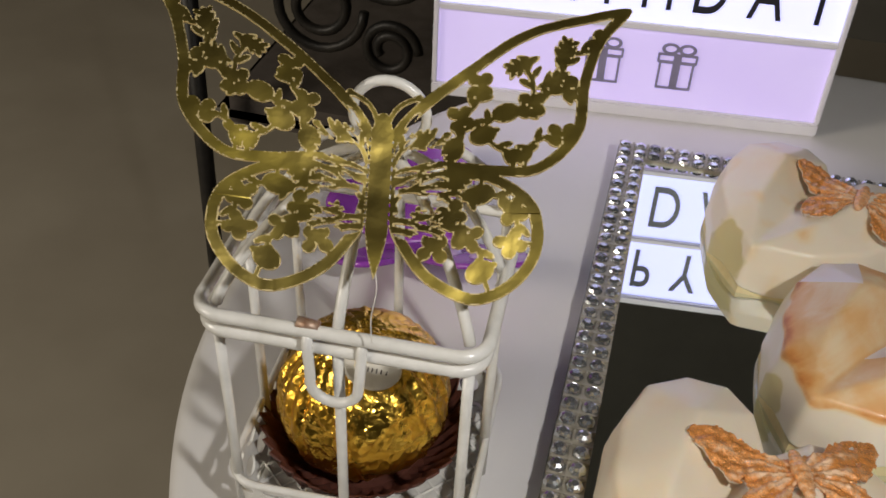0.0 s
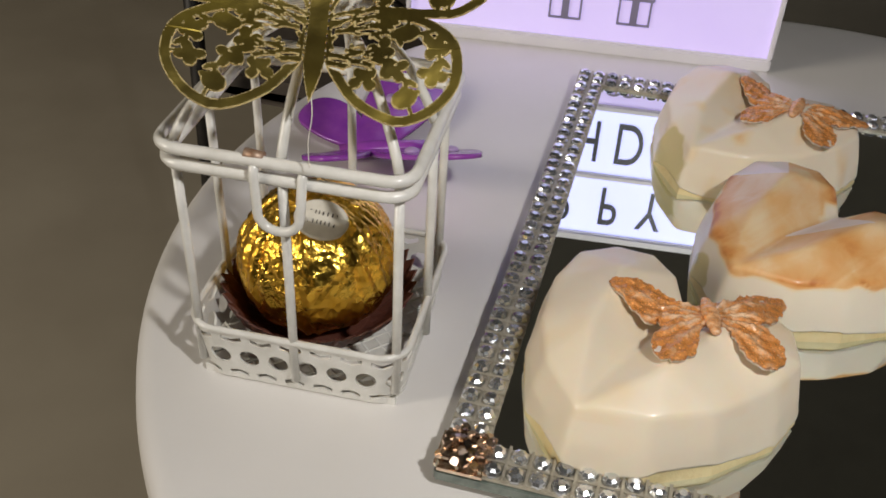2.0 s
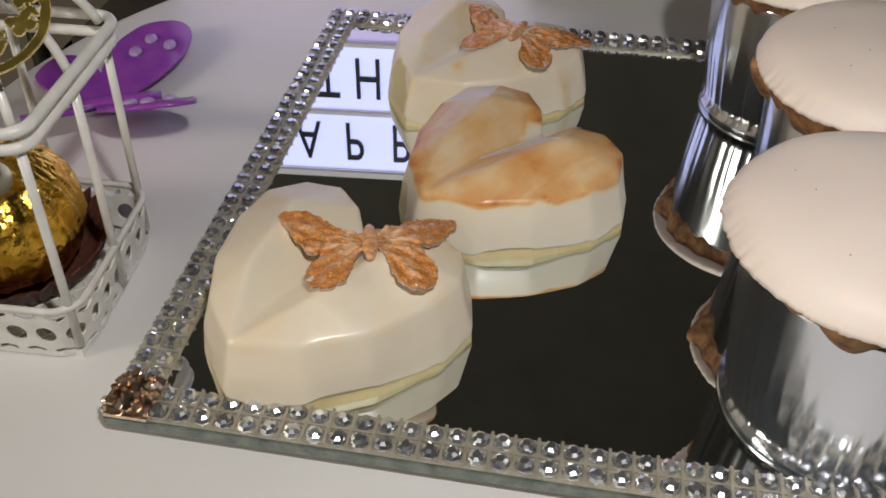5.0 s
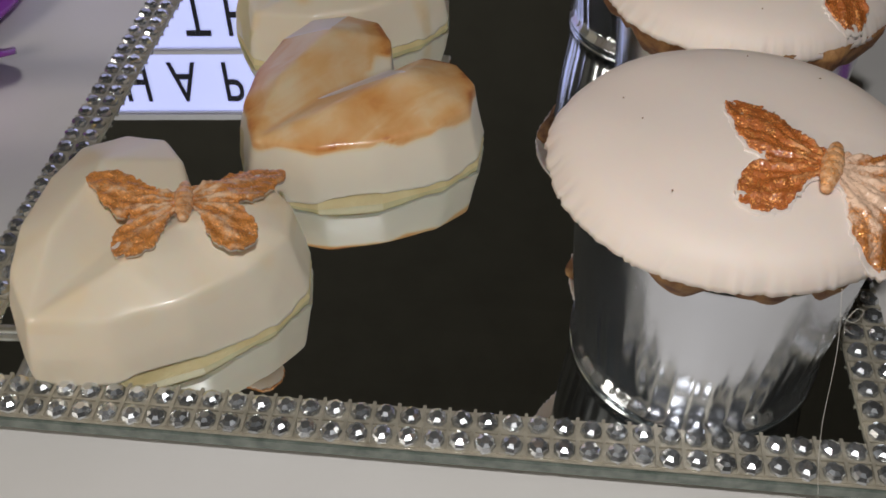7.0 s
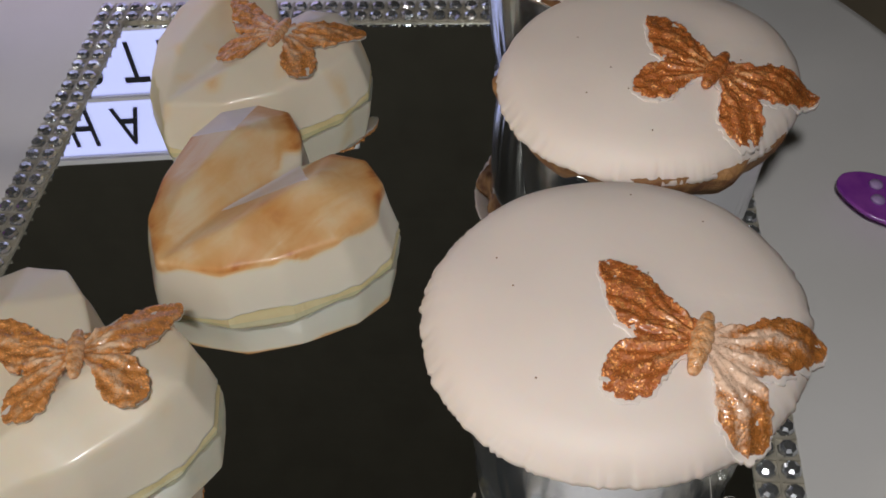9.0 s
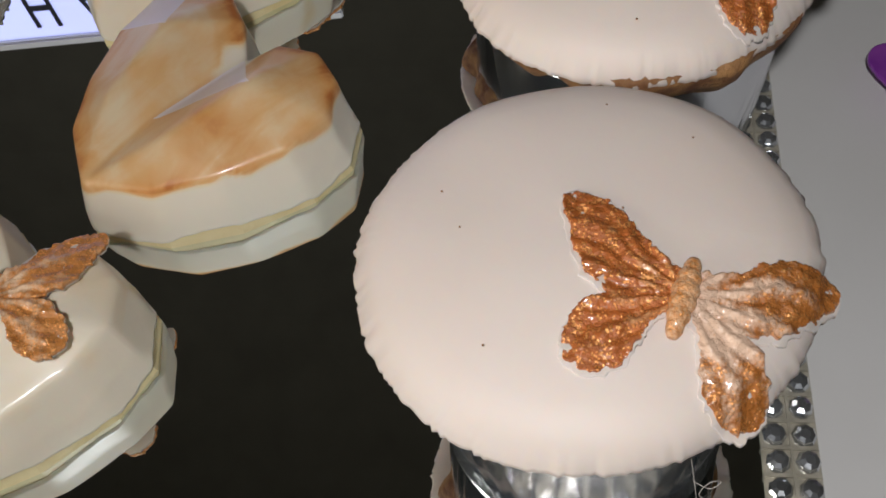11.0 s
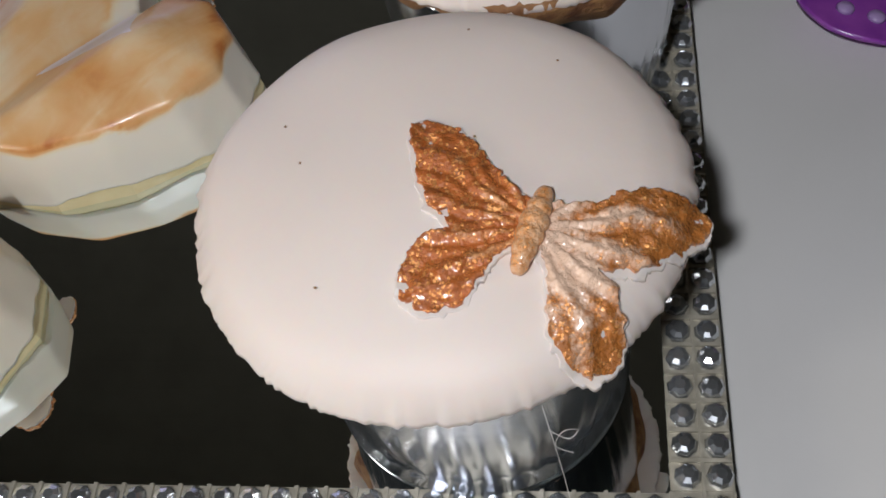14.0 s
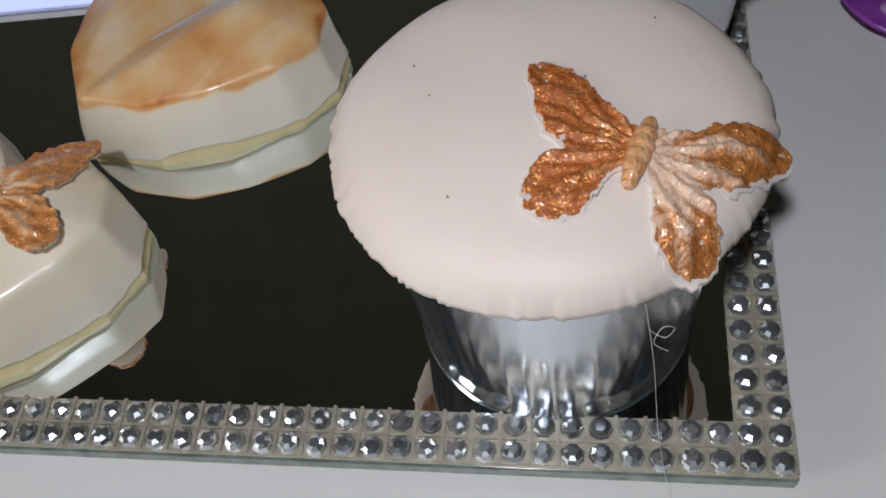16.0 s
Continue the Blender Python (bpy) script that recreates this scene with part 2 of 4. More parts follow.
def lathe(profile, n=64, wobble=None):
    """A surface of revolution from (radius, z) pairs; wobble(i, angle) scales the radius."""
    verts, faces = [], []
    for i, (r, z) in enumerate(profile):
        for k in range(n):
            a = 2 * math.pi * k / n
            s = wobble(i, a) if wobble else 1.0
            verts.append((r * s * math.cos(a), r * s * math.sin(a), z))
    for i in range(len(profile) - 1):
        for k in range(n):
            k2 = (k + 1) % n
            faces.append((i * n + k, i * n + k2, (i + 1) * n + k2, (i + 1) * n + k))
    faces.append(tuple(range(n))[::-1])
    faces.append(tuple((len(profile) - 1) * n + k for k in range(n)))
    return verts, faces


def tube(points, r, n=10, closed=False):
    """A round wire along a polyline."""
    pts = [Vector(p) for p in points]
    count = len(pts)
    verts, faces = [], []
    side = None
    for i, p in enumerate(pts):
        a = pts[(i - 1) % count] if (closed or i) else p
        b = pts[(i + 1) % count] if (closed or i < count - 1) else p
        d = (b - a).normalized()
        if side is None:
            side = d.orthogonal().normalized()
        side = (side - d * side.dot(d)).normalized()
        up = d.cross(side)
        for k in range(n):
            t = 2 * math.pi * k / n
            verts.append(tuple(p + (side * math.cos(t) + up * math.sin(t)) * r))
    for i in range(count if closed else count - 1):
        j = (i + 1) % count
        for k in range(n):
            faces.append((i * n + k, i * n + (k + 1) % n, j * n + (k + 1) % n, j * n + k))
    if not closed:
        faces.append(tuple(range(n))[::-1])
        faces.append(tuple((count - 1) * n + k for k in range(n)))
    return verts, faces


def spline(ctrl, per=8, closed=True):
    """Catmull-Rom through a few control points."""
    c = [np.array(p, float) for p in ctrl]
    n, out = len(c), []
    for i in range(n if closed else n - 1):
        p0 = c[(i - 1) % n] if closed else c[max(i - 1, 0)]
        p1, p2 = c[i], c[(i + 1) % n]
        p3 = c[(i + 2) % n] if closed else c[min(i + 2, n - 1)]
        for k in range(per):
            t = k / per
            out.append(0.5 * (2 * p1 + (p2 - p0) * t + (2 * p0 - 5 * p1 + 4 * p2 - p3) * t * t + (3 * p1 - p0 - 3 * p2 + p3) * t**3))
    if not closed:
        out.append(c[-1])
    return np.array(out)


def inside_distance(poly, x, y):
    """Distance to a closed outline, positive inside."""
    p = np.asarray(poly)
    q = np.roll(p, -1, axis=0)
    best = np.full(x.shape, 1e9)
    odd = np.zeros(x.shape, bool)
    for (ax, ay), (bx, by) in zip(p, q):
        dx, dy = bx - ax, by - ay
        t = np.clip(((x - ax) * dx + (y - ay) * dy) / (dx * dx + dy * dy + 1e-12), 0, 1)
        best = np.minimum(best, np.hypot(x - ax - t * dx, y - ay - t * dy))
        cross = (ay > y) != (by > y)
        odd ^= cross & (x < ax + (y - ay) / np.where(by == ay, 1e-12, by - ay) * dx)
    return np.where(odd, best, -best)


def sheet(field, x0, y0, step, bottom, top, shape=lambda u, v, h: (u, v, h)):
    """A cut-out sheet: all of a field that is above zero, with smooth rims. bottom and top give the heights of its two faces."""
    ny, nx = field.shape
    index, flat, polys = {}, [], []

    def point(key, u, v):
        if key not in index:
            index[key] = len(flat)
            flat.append((u, v))
        return index[key]

    pos = field > 0
    some = pos[:-1, :-1] | pos[1:, :-1] | pos[:-1, 1:] | pos[1:, 1:]
    for j, i in np.argwhere(some):
        ring = ((i, j), (i + 1, j), (i + 1, j + 1), (i, j + 1))
        poly = []
        for k in range(4):
            (ai, aj), (bi, bj) = ring[k], ring[(k + 1) % 4]
            a, b = field[aj, ai], field[bj, bi]
            if a > 0:
                poly.append(point((ai, aj), x0 + ai * step, y0 + aj * step))
            if (a > 0) != (b > 0):
                t = a / (a - b)
                key = ("e", min((ai, aj), (bi, bj)), max((ai, aj), (bi, bj)))
                poly.append(point(key, x0 + (ai + (bi - ai) * t) * step, y0 + (aj + (bj - aj) * t) * step))
        if len(poly) > 2:
            polys.append(poly)
    n = len(flat)
    verts = [shape(u, v, top(u, v)) for u, v in flat] + [shape(u, v, bottom(u, v)) for u, v in flat]
    faces = [tuple(p) for p in polys] + [tuple(k + n for k in p[::-1]) for p in polys]
    used = {}
    for p in polys:
        for a, b in zip(p, p[1:] + p[:1]):
            used[(a, b)] = True
    for a, b in list(used):
        if (b, a) not in used:
            faces.append((b, a, a + n, b + n))
    return verts, faces


def box(x0, x1, y0, y1, z0, z1, bevel=0.0):
    bm = bmesh.new()
    bmesh.ops.create_cube(bm, size=1.0)
    for v in bm.verts:
        v.co = Vector(((x0 + x1) / 2 + v.co.x * (x1 - x0), (y0 + y1) / 2 + v.co.y * (y1 - y0), (z0 + z1) / 2 + v.co.z * (z1 - z0)))
    if bevel:
        bmesh.ops.bevel(bm, geom=bm.edges[:], offset=bevel, segments=2, affect="EDGES")
    bm.verts.index_update()
    out = [tuple(v.co) for v in bm.verts], [tuple(v.index for v in f.verts) for f in bm.faces]
    bm.free()
    return out


def join(*shapes):
    verts, faces = [], []
    for v, f in shapes:
        n = len(verts)
        verts += list(v)
        faces += [tuple(k + n for k in face) for face in f]
    return verts, faces


def setting(name, shape, mat, label, category=""):
    return tagged(place(name, mesh_from(name, *shape, mat)), label, category or name.split("_")[0], kind="structure")
# ---- the room ----
setting("floor", box(-1800, 1800, -1500, 1650, -620, -600), FLOOR, "dull brown floor in the dark room")
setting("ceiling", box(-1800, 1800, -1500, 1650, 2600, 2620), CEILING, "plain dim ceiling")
def coved_wall():
    """The wall behind the table, with a cove added so its reflection fades softly upwards."""
    line = [(1650, -600), (1650, 400)] + [(450 + 1200 * math.cos(a), 1397 + 1200 * math.sin(a)) for a in np.linspace(0, math.pi / 2, 24)]
    back = [(1670, -600), (1670, 400)] + [(450 + 1220 * math.cos(a), 1397 + 1220 * math.sin(a)) for a in np.linspace(0, math.pi / 2, 24)]
    n = len(line)
    verts = [(x, y, z) for x in (-1800, 1800) for y, z in line + back]
    faces = [(k, k + 1, 2 * n + k + 1, 2 * n + k) for k in range(n - 1)] + [(n + k, 3 * n + k, 3 * n + k + 1, n + k + 1) for k in range(n - 1)]
    faces += [(0, 2 * n, 3 * n, n), (n - 1, 2 * n - 1, 4 * n - 1, 3 * n - 1)]
    faces += [(o + k, o + n + k, o + n + k + 1, o + k + 1) for o in (0, 2 * n) for k in range(n - 1)]
    return verts, faces


setting("wall_north", coved_wall(), WALL, "beige plastered wall behind the table", "wall")
setting("wall_south", box(-1800, 1800, -1520, -1500, -600, 2600), WALL, "plain beige wall", "wall")
setting("wall_west", box(-1820, -1800, -1500, 1650, -600, 2600), WALL, "plain beige wall", "wall")
setting("wall_east", box(1800, 1820, -1500, 1650, -600, 2600), WALL, "plain beige wall", "wall")


# ---- the round table ----
def round_table():
    table = thing("round_table", "small round white lacquered side table", "table", at(74.6, 88.9, 0))
    rim = [(2, -14), (150, -14), (160, -13), (163, -10), (164, -6), (163.4, -2), (161.5, -0.4), (159, 0), (2, 0)]
    place("tabletop", mesh_from("tabletop", *lathe(rim, 160), WHITE_TABLE, True), table)
    place("pedestal", mesh_from("pedestal", *lathe([(40, -14.5), (24, -30), (18, -80), (18, -520), (26, -570), (30, -580)], 40), WHITE_TABLE, True), table)
    place("foot", mesh_from("foot", *lathe([(30, -580), (120, -588), (128, -594), (128, -600)], 80), WHITE_TABLE, True), table)


round_table()


# ---- the dark scrolled chair behind the table ----
def iron_chair():
    chair = thing("iron_chair", "black wrought-iron chair with scrolled back in shadow", "chair", at(-215, 420, -600))
    for x in (-65, 190):
        place("leg", mesh_from("leg", *tube([(x, 0, 0), (x, 0, 300), (x * 0.97, 10, 640)], 6), IRON, True), chair)
        place("leg", mesh_from("leg", *tube([(x, 330, 0), (x, 330, 400)], 6), IRON, True), chair)
    place("seat", mesh_from("seat", *box(-66, 190, 20, 320, 402, 422, 10), DARK_CLOTH), chair, "dark cloth seat pad")
    place("back_rail", mesh_from("back_rail", *tube([(-63, 10, 640), (0, 12, 668), (62, 12, 680), (120, 12, 668), (185, 10, 640)], 6), IRON, True), chair)
    for cx, cz, r, turn in ((64, 486, 18, 1), (18, 508, 30, -1), (112, 503, 24, -1), (60, 545, 30, -1), (-20, 560, 26, 1), (140, 560, 26, 1)):
        pts = []
        for k in range(40):
            a = k / 39 * 1.6 * 2 * math.pi * turn
            q = r * (1 - 0.6 * k / 39)
            pts.append((cx + q * math.cos(a), 10, cz + q * math.sin(a)))
        place("scroll", mesh_from("scroll", *tube(pts, 3.2, 8), IRON, True), chair)


iron_chair()


# ---- the mirror tray ----
TW, TD = 174.0, 171.0
PITCH = 4.35


def gem_mesh():
    """A low round stone on its foil back: flat table, curved crown and girdle."""
    verts, faces = lathe([(1.9, -0.2), (1.88, 0.45), (1.5, 1.15), (0.8, 1.55)], 8)
    return mesh_from("rhinestone", verts, faces[:-2] + faces[-1:], GEM)


def mirror_tray():
    tray = thing("mirror_tray", "square mirror tray edged with two rows of rhinestones", "tray", at(0, 0, 0))
    place("glass_plate", mesh_from("glass_plate", *box(0, TW, 0, TD, 2.1, 5.0, 0.4), GLASS_EDGE), tray, "greenish glass edge of the mirror plate")
    place("backing_pad", mesh_from("backing_pad", *box(7, TW - 7, 7, TD - 7, 0, 2.1, 0.3), GLASS_EDGE), tray)
    place("mirror", mesh_from("mirror", *box(8.6, TW - 8.6, 8.6, TD - 8.6, 4.0, 5.3), MIRROR), tray, "dark clear mirror surface")
    w = 2 * PITCH
    for x0, x1, y0, y1 in ((0.2, TW - 0.2, 0.2, w), (0.2, TW - 0.2, TD - w, TD - 0.2), (0.2, w, w, TD - w), (TW - w, TW - 0.2, w, TD - w)):
        place("gem_strip", mesh_from("gem_strip", *box(x0, x1, y0, y1, 5.0, 6.0, 0.3), RESIN), tray, "beige resin backing of the gem strip")
    gem = gem_mesh()
    rng = random.Random(4)
    spots = []
    nx, ny = int(TW / PITCH), int(TD / PITCH)
    for k in range(nx):
        for r in (0.5, 1.5):
            x = (k + 0.5) * TW / nx
            spots += [(x, r * PITCH), (x, TD - r * PITCH)]
    for k in range(2, ny - 2):
        for r in (0.5, 1.5):
            y = (k + 0.5) * TD / ny
            spots += [(r * PITCH, y), (TW - r * PITCH, y)]
    for x, y in spots:
        if x < 10.5 and y < 10.5:
            continue
        place("rhinestone", gem, tray, "", at(x + rng.uniform(-0.12, 0.12), y + rng.uniform(-0.12, 0.12), 6.0, rng.uniform(0, 45), rng.uniform(-5, 5), rng.uniform(-5, 5)))
    # the rims of the little square settings
    shapes = []
    for k in range(nx + 1):
        x = min(max(k * TW / nx, 0.5), TW - 0.5)
        shapes += [box(x - 0.28, x + 0.28, 0.4, w, 6.0, 6.6), box(x - 0.28, x + 0.28, TD - w, TD - 0.4, 6.0, 6.6)]
    for k in range(3, ny - 2):
        y = k * TD / ny
        shapes += [box(0.4, w, y - 0.28, y + 0.28, 6.0, 6.6), box(TW - w, TW - 0.4, y - 0.28, y + 0.28, 6.0, 6.6)]
    for q in (PITCH,):
        shapes += [box(0.4, TW - 0.4, q - 0.2, q + 0.2, 6.0, 6.55), box(0.4, TW - 0.4, TD - q - 0.2, TD - q + 0.2, 6.0, 6.55)]
        shapes += [box(q - 0.2, q + 0.2, w, TD - w, 6.0, 6.55), box(TW - q - 0.2, TW - q + 0.2, w, TD - w, 6.0, 6.55)]
    place("setting_rims", mesh_from("setting_rims", *join(*shapes), RESIN), tray)
    # the glittering corner ornament
    corner = place("corner_ornament", mesh_from("corner_ornament", *box(-0.3, 10.2, -0.3, 10.2, 4.6, 7.2, 0.9), ROSE_GLITTER), tray, "rose-gold glitter corner ornament")
    chip = mesh_from("glitter_chip", *box(-0.75, 0.75, -0.75, 0.75, -0.4, 0.7, 0.2), ROSE_GLITTER)
    for k in range(46):
        place("glitter_chip", chip, corner, "", at(rng.uniform(0.3, 9.6), rng.uniform(0.3, 9.6), 7.2 + rng.uniform(0, 0.8), rng.uniform(0, 90), rng.uniform(-30, 30), rng.uniform(-30, 30)))


mirror_tray()


# ---- the lit letter sign ----
def text_mesh(body, height, mat, name):
    cu = bpy.data.curves.new(name, "FONT")
    cu.body, cu.size, cu.align_x, cu.align_y, cu.extrude = body, height * MM / 0.69, "CENTER", "BOTTOM_BASELINE", 0.0002
    tmp = bpy.data.objects.new(name, cu)
    scene.collection.objects.link(tmp)
    me = bpy.data.meshes.new_from_object(tmp.evaluated_get(bpy.context.evaluated_depsgraph_get()))
    bpy.data.objects.remove(tmp)
    me.name = name
    me.materials.clear()
    me.materials.append(mat)
    return me


def light_sign():
    angle = math.degrees(math.atan2(12, 124))
    sign = thing("light_sign", "white box sign lit violet-white with black letters, on the table", "sign", at(60, 203, 0, angle))
    W, Hh, D = 125.0, 90.0, 34.0
    place("body", mesh_from("body", *box(-W, 0, 3, D, 0, Hh, 2.0), BOX_WHITE), sign)
    for x0, x1, z0, z1 in ((-W, 0, 0, 4.5), (-W, 0, Hh - 3.5, Hh)):
        place("frame_bar", mesh_from("frame_bar", *box(x0, x1, -0.5, 3.2, z0, z1, 0.6), BOX_WHITE), sign)
    for x0, x1 in ((-W, -W + 1.6), (-1.6, 0)):
        place("frame_bar", mesh_from("frame_bar", *box(x0, x1, -0.4, 3.1, 4.5, Hh - 3.5, 0.4), BOX_WHITE), sign)
    for k, (z0, z1) in enumerate(((4.5, 30.4), (32.6, 59.2), (61.4, Hh - 3.5))):
        place("panel", mesh_from("panel", *box(-W + 1.6, -1.6, 1.2, 2.6, z0, z1), (PANEL_LOW, PANEL, PANEL)[k]), sign, "glowing violet-white panel")
    for z in (31.5, 60.3):
        place("rail", mesh_from("rail", *box(-W + 1.6, -1.6, -0.2, 2.4, z - 1.1, z + 1.1, 0.4), BOX_WHITE), sign)
    for word, z, xs in (("HAPPY", 65.2, (-98.5, -81, -63.5, -45.5, -29.5)), ("BIRTHDAY", 37.4, (-109, -97, -86, -72, -57, -41.5, -25, -9.5))):
        for x, ch in zip(xs, word):
            me = text_mesh(ch, 17.0, LETTER, "letter")
            place("letter", me, sign, "black letter " + ch, at(x, 0.9, z, 0, 90) @ Matrix.Diagonal((0.62, 1, 1, 1)))
    step = 0.3
    gx, gz = np.meshgrid(np.arange(-7.5, 7.5, step), np.arange(9.5, 29, step))

    def bar(x0, x1, z0, z1):
        return np.minimum(np.minimum(gx - x0, x1 - gx), np.minimum(gz - z0, z1 - gz))
    f = np.maximum.reduce([np.minimum(bar(-5.5, 5.5, 11, 20.5), -bar(-4.8, 4.8, 11.7, 19.8)), np.minimum(bar(-6.2, 6.2, 20, 23.2), -bar(-5.5, 5.5, 20.7, 22.5)), bar(-1.2, 1.2, 11, 23.2)]
                          + [0.35 - np.abs(np.hypot((gx - sgn * 2.6) / 1.5, gz - 24.8) - 1.5) for sgn in (-1, 1)])
    icon = mesh_from("gift_icon", *sheet(f, -7.5, 9.5, step, lambda u, v: 0.55, lambda u, v: 1.0, lambda u, v, h: (u, h, v)), GREY_ICON)
    for x in (-70.5, -47.5):
        place("gift_icon", icon, sign, "grey gift-box icon", at(x, 0, 0))


light_sign()


# ---- the bird cage ----
CW, CD, CR = 46.0, 43.0, 6.0


def rounded_path(w, d, r, per=6):
    pts = []
    for cx, cy, a0 in ((w / 2 - r, d / 2 - r, 0), (-w / 2 + r, d / 2 - r, 90), (-w / 2 + r, -d / 2 + r, 180), (w / 2 - r, -d / 2 + r, 270)):
        for k in range(per + 1):
            a = radians(a0 + 90 * k / per)
            pts.append((cx + r * math.cos(a), cy + r * math.sin(a)))
    return pts


def bird_cage():
    cage = thing("bird_cage", "small white enamelled wire bird cage with a perforated base", "bird cage", at(-35.0, 36.3, 0, 3.0))
    # perforated band of the base
    path = np.array(rounded_path(CW, CD, CR, 10))
    path = np.vstack([path, path[:1]])
    seg = np.hypot(*np.diff(path, axis=0).T)
    run = np.concatenate([[0], np.cumsum(seg)])
    total = run[-1]
    cells = 26
    cw = total / cells
    step = 0.32
    nx, nz = int(round(total / step)) + 1, int(15.0 / step) + 1
    s, z = np.meshgrid(np.linspace(0, total, nx), np.arange(nz) * step)
    u = (s / cw) % 1 - 0.5
    du = np.abs(u) * cw
    f = np.minimum(z - 0.3, 14.2 - z)
    f = np.minimum(f, np.hypot(du, z - 7.0) - 2.25)
    dv = cw / 2 - du
    f = np.minimum(f, np.maximum(np.abs(z - 11.6 - dv * 0.35) - 0.65, dv - 2.3))
    f = np.minimum(f, np.maximum(np.abs(z - 2.5 + dv * 0.3) - 0.6, dv - 2.2))

    def wrap(a, b, h):
        a = a / (total / (nx - 1) * (nx - 1)) * total
        k = min(max(np.searchsorted(run, a, side="right") - 1, 0), len(seg) - 1)
        t = (a - run[k]) / seg[k]
        p, d = path[k] * (1 - t) + path[k + 1] * t, (path[k + 1] - path[k]) / seg[k]
        flare = 1.0 - 0.07 * (1 - b / 14.2)
        return ((p[0] + d[1] * h) * flare, (p[1] - d[0] * h) * flare, b + 0.3)

    verts, faces = sheet(f, 0, 0, total / (nx - 1), lambda a, b: -0.25, lambda a, b: 0.25, wrap)
    place("base_band", mesh_from("base_band", verts, faces, WHITE_WIRE), cage, "white band with punched round holes")
    place("base_rim", mesh_from("base_rim", *tube([(x, y, 14.6) for x, y in rounded_path(CW, CD, CR)], 0.75, 8, True), WHITE_WIRE, True), cage)
    # embossed bottom plate
    shapes = [box(-CW / 2 + 2.2, CW / 2 - 2.2, -CD / 2 + 2.2, CD / 2 - 2.2, 0.0, 2.0)]
    place("bottom_plate", mesh_from("bottom_plate", *shapes[0], WHITE_WIRE), cage)
    lines = []
    for k in range(-9, 10):
        for sgn in (1, -1):
            a, b = np.array([k * 4.6 - 18, -18 * sgn]), np.array([k * 4.6 + 18, 18 * sgn])
            lo, hi = max(0, (-21 - a[0]) / 36), min(1, (21 - a[0]) / 36)
            if hi > lo:
                p, q = a + (b - a) * lo, a + (b - a) * hi
                lines.append(tube([(p[0], p[1], 2.0), (q[0], q[1], 2.0)], 0.32, 6))
    place("bottom_lattice", mesh_from("bottom_lattice", *join(*lines), WHITE_WIRE, True), cage)
    # uprights
    hw, hd = CW / 2 - 0.4, CD / 2 - 0.4
    k = CR * 0.29
    posts = [(-hw + k, -hd + k), (hw - k, -hd + k), (hw - k, hd - k), (-hw + k, hd - k), (0, -hd), (hw, 0), (0, hd), (-hw, 0)]
    for i, (x, y) in enumerate(posts):
        place("upright", mesh_from("upright", *tube([(x, y, 4), (x * 1.005, y, 30), (x * 1.01, y * 1.01, 54)], 0.95), WHITE_WIRE, True), cage)
    for z, grow in ((53.6, 0.6), (57.2, 1.6)):
        place("ring", mesh_from("ring", *tube([(x, y, z) for x, y in rounded_path(CW + grow, CD + grow, 4.5)], 1.15, 10, True), WHITE_WIRE, True), cage)
    # domed roof wires to a small crown, and the hanging loop
    top = (1.5, 5.0, 75.5)
    for i, (x, y) in enumerate(posts):
        pts = []
        for q in np.linspace(0, 1, 14):
            c = 1 - (1 - q) ** 1.0
            pts.append((x + (top[0] - x) * (c ** 1.25) * 0.9, y + (top[1] - y) * (c ** 1.25) * 0.9, 57.2 + (top[2] - 57.2) * math.sin(q * math.pi / 2)))
        place("roof_wire", mesh_from("roof_wire", *tube(pts, 0.95), WHITE_WIRE, True), cage)
    place("crown", mesh_from("crown", *tube([(top[0] + 3.2 * math.cos(a), top[1] + 3.2 * math.sin(a), top[2]) for a in np.linspace(0, 2 * math.pi, 20)[:-1]], 0.95, 10, True), WHITE_WIRE, True), cage)
    place("loop", mesh_from("loop", *tube([(top[0] + 6.2 * math.sin(a), top[1] + 1.0, top[2] + 5.6 - 6.2 * math.cos(a)) for a in np.linspace(0, 2 * math.pi, 30)[:-1]], 0.9, 10, True), WHITE_WIRE, True), cage)
    # latch hook at the front
    y = -hd - 2.2
    hook = [(-4.6, y + 1.2, 57.5), (-4.5, y, 55), (-4.0, y - 0.6, 49)] + [(4.0 * -math.cos(a), y - 0.8, 47.6 - 3.6 * math.sin(a)) for a in np.linspace(0, math.pi, 12)] + [(4.2, y - 0.4, 50), (4.3, y + 0.6, 55.2), (4.3, y + 2, 56.6)]
    latch = place("latch", mesh_from("latch", *tube(hook, 0.9), WHITE_WIRE, True), cage)
    place("worn_tip", mesh_from("worn_tip", *tube([(-6.4, y + 1.5, 58.1), (-2.8, y + 1.5, 57.7)], 1.15), RUST, True), latch, "chipped brown bare metal tip")


bird_cage()


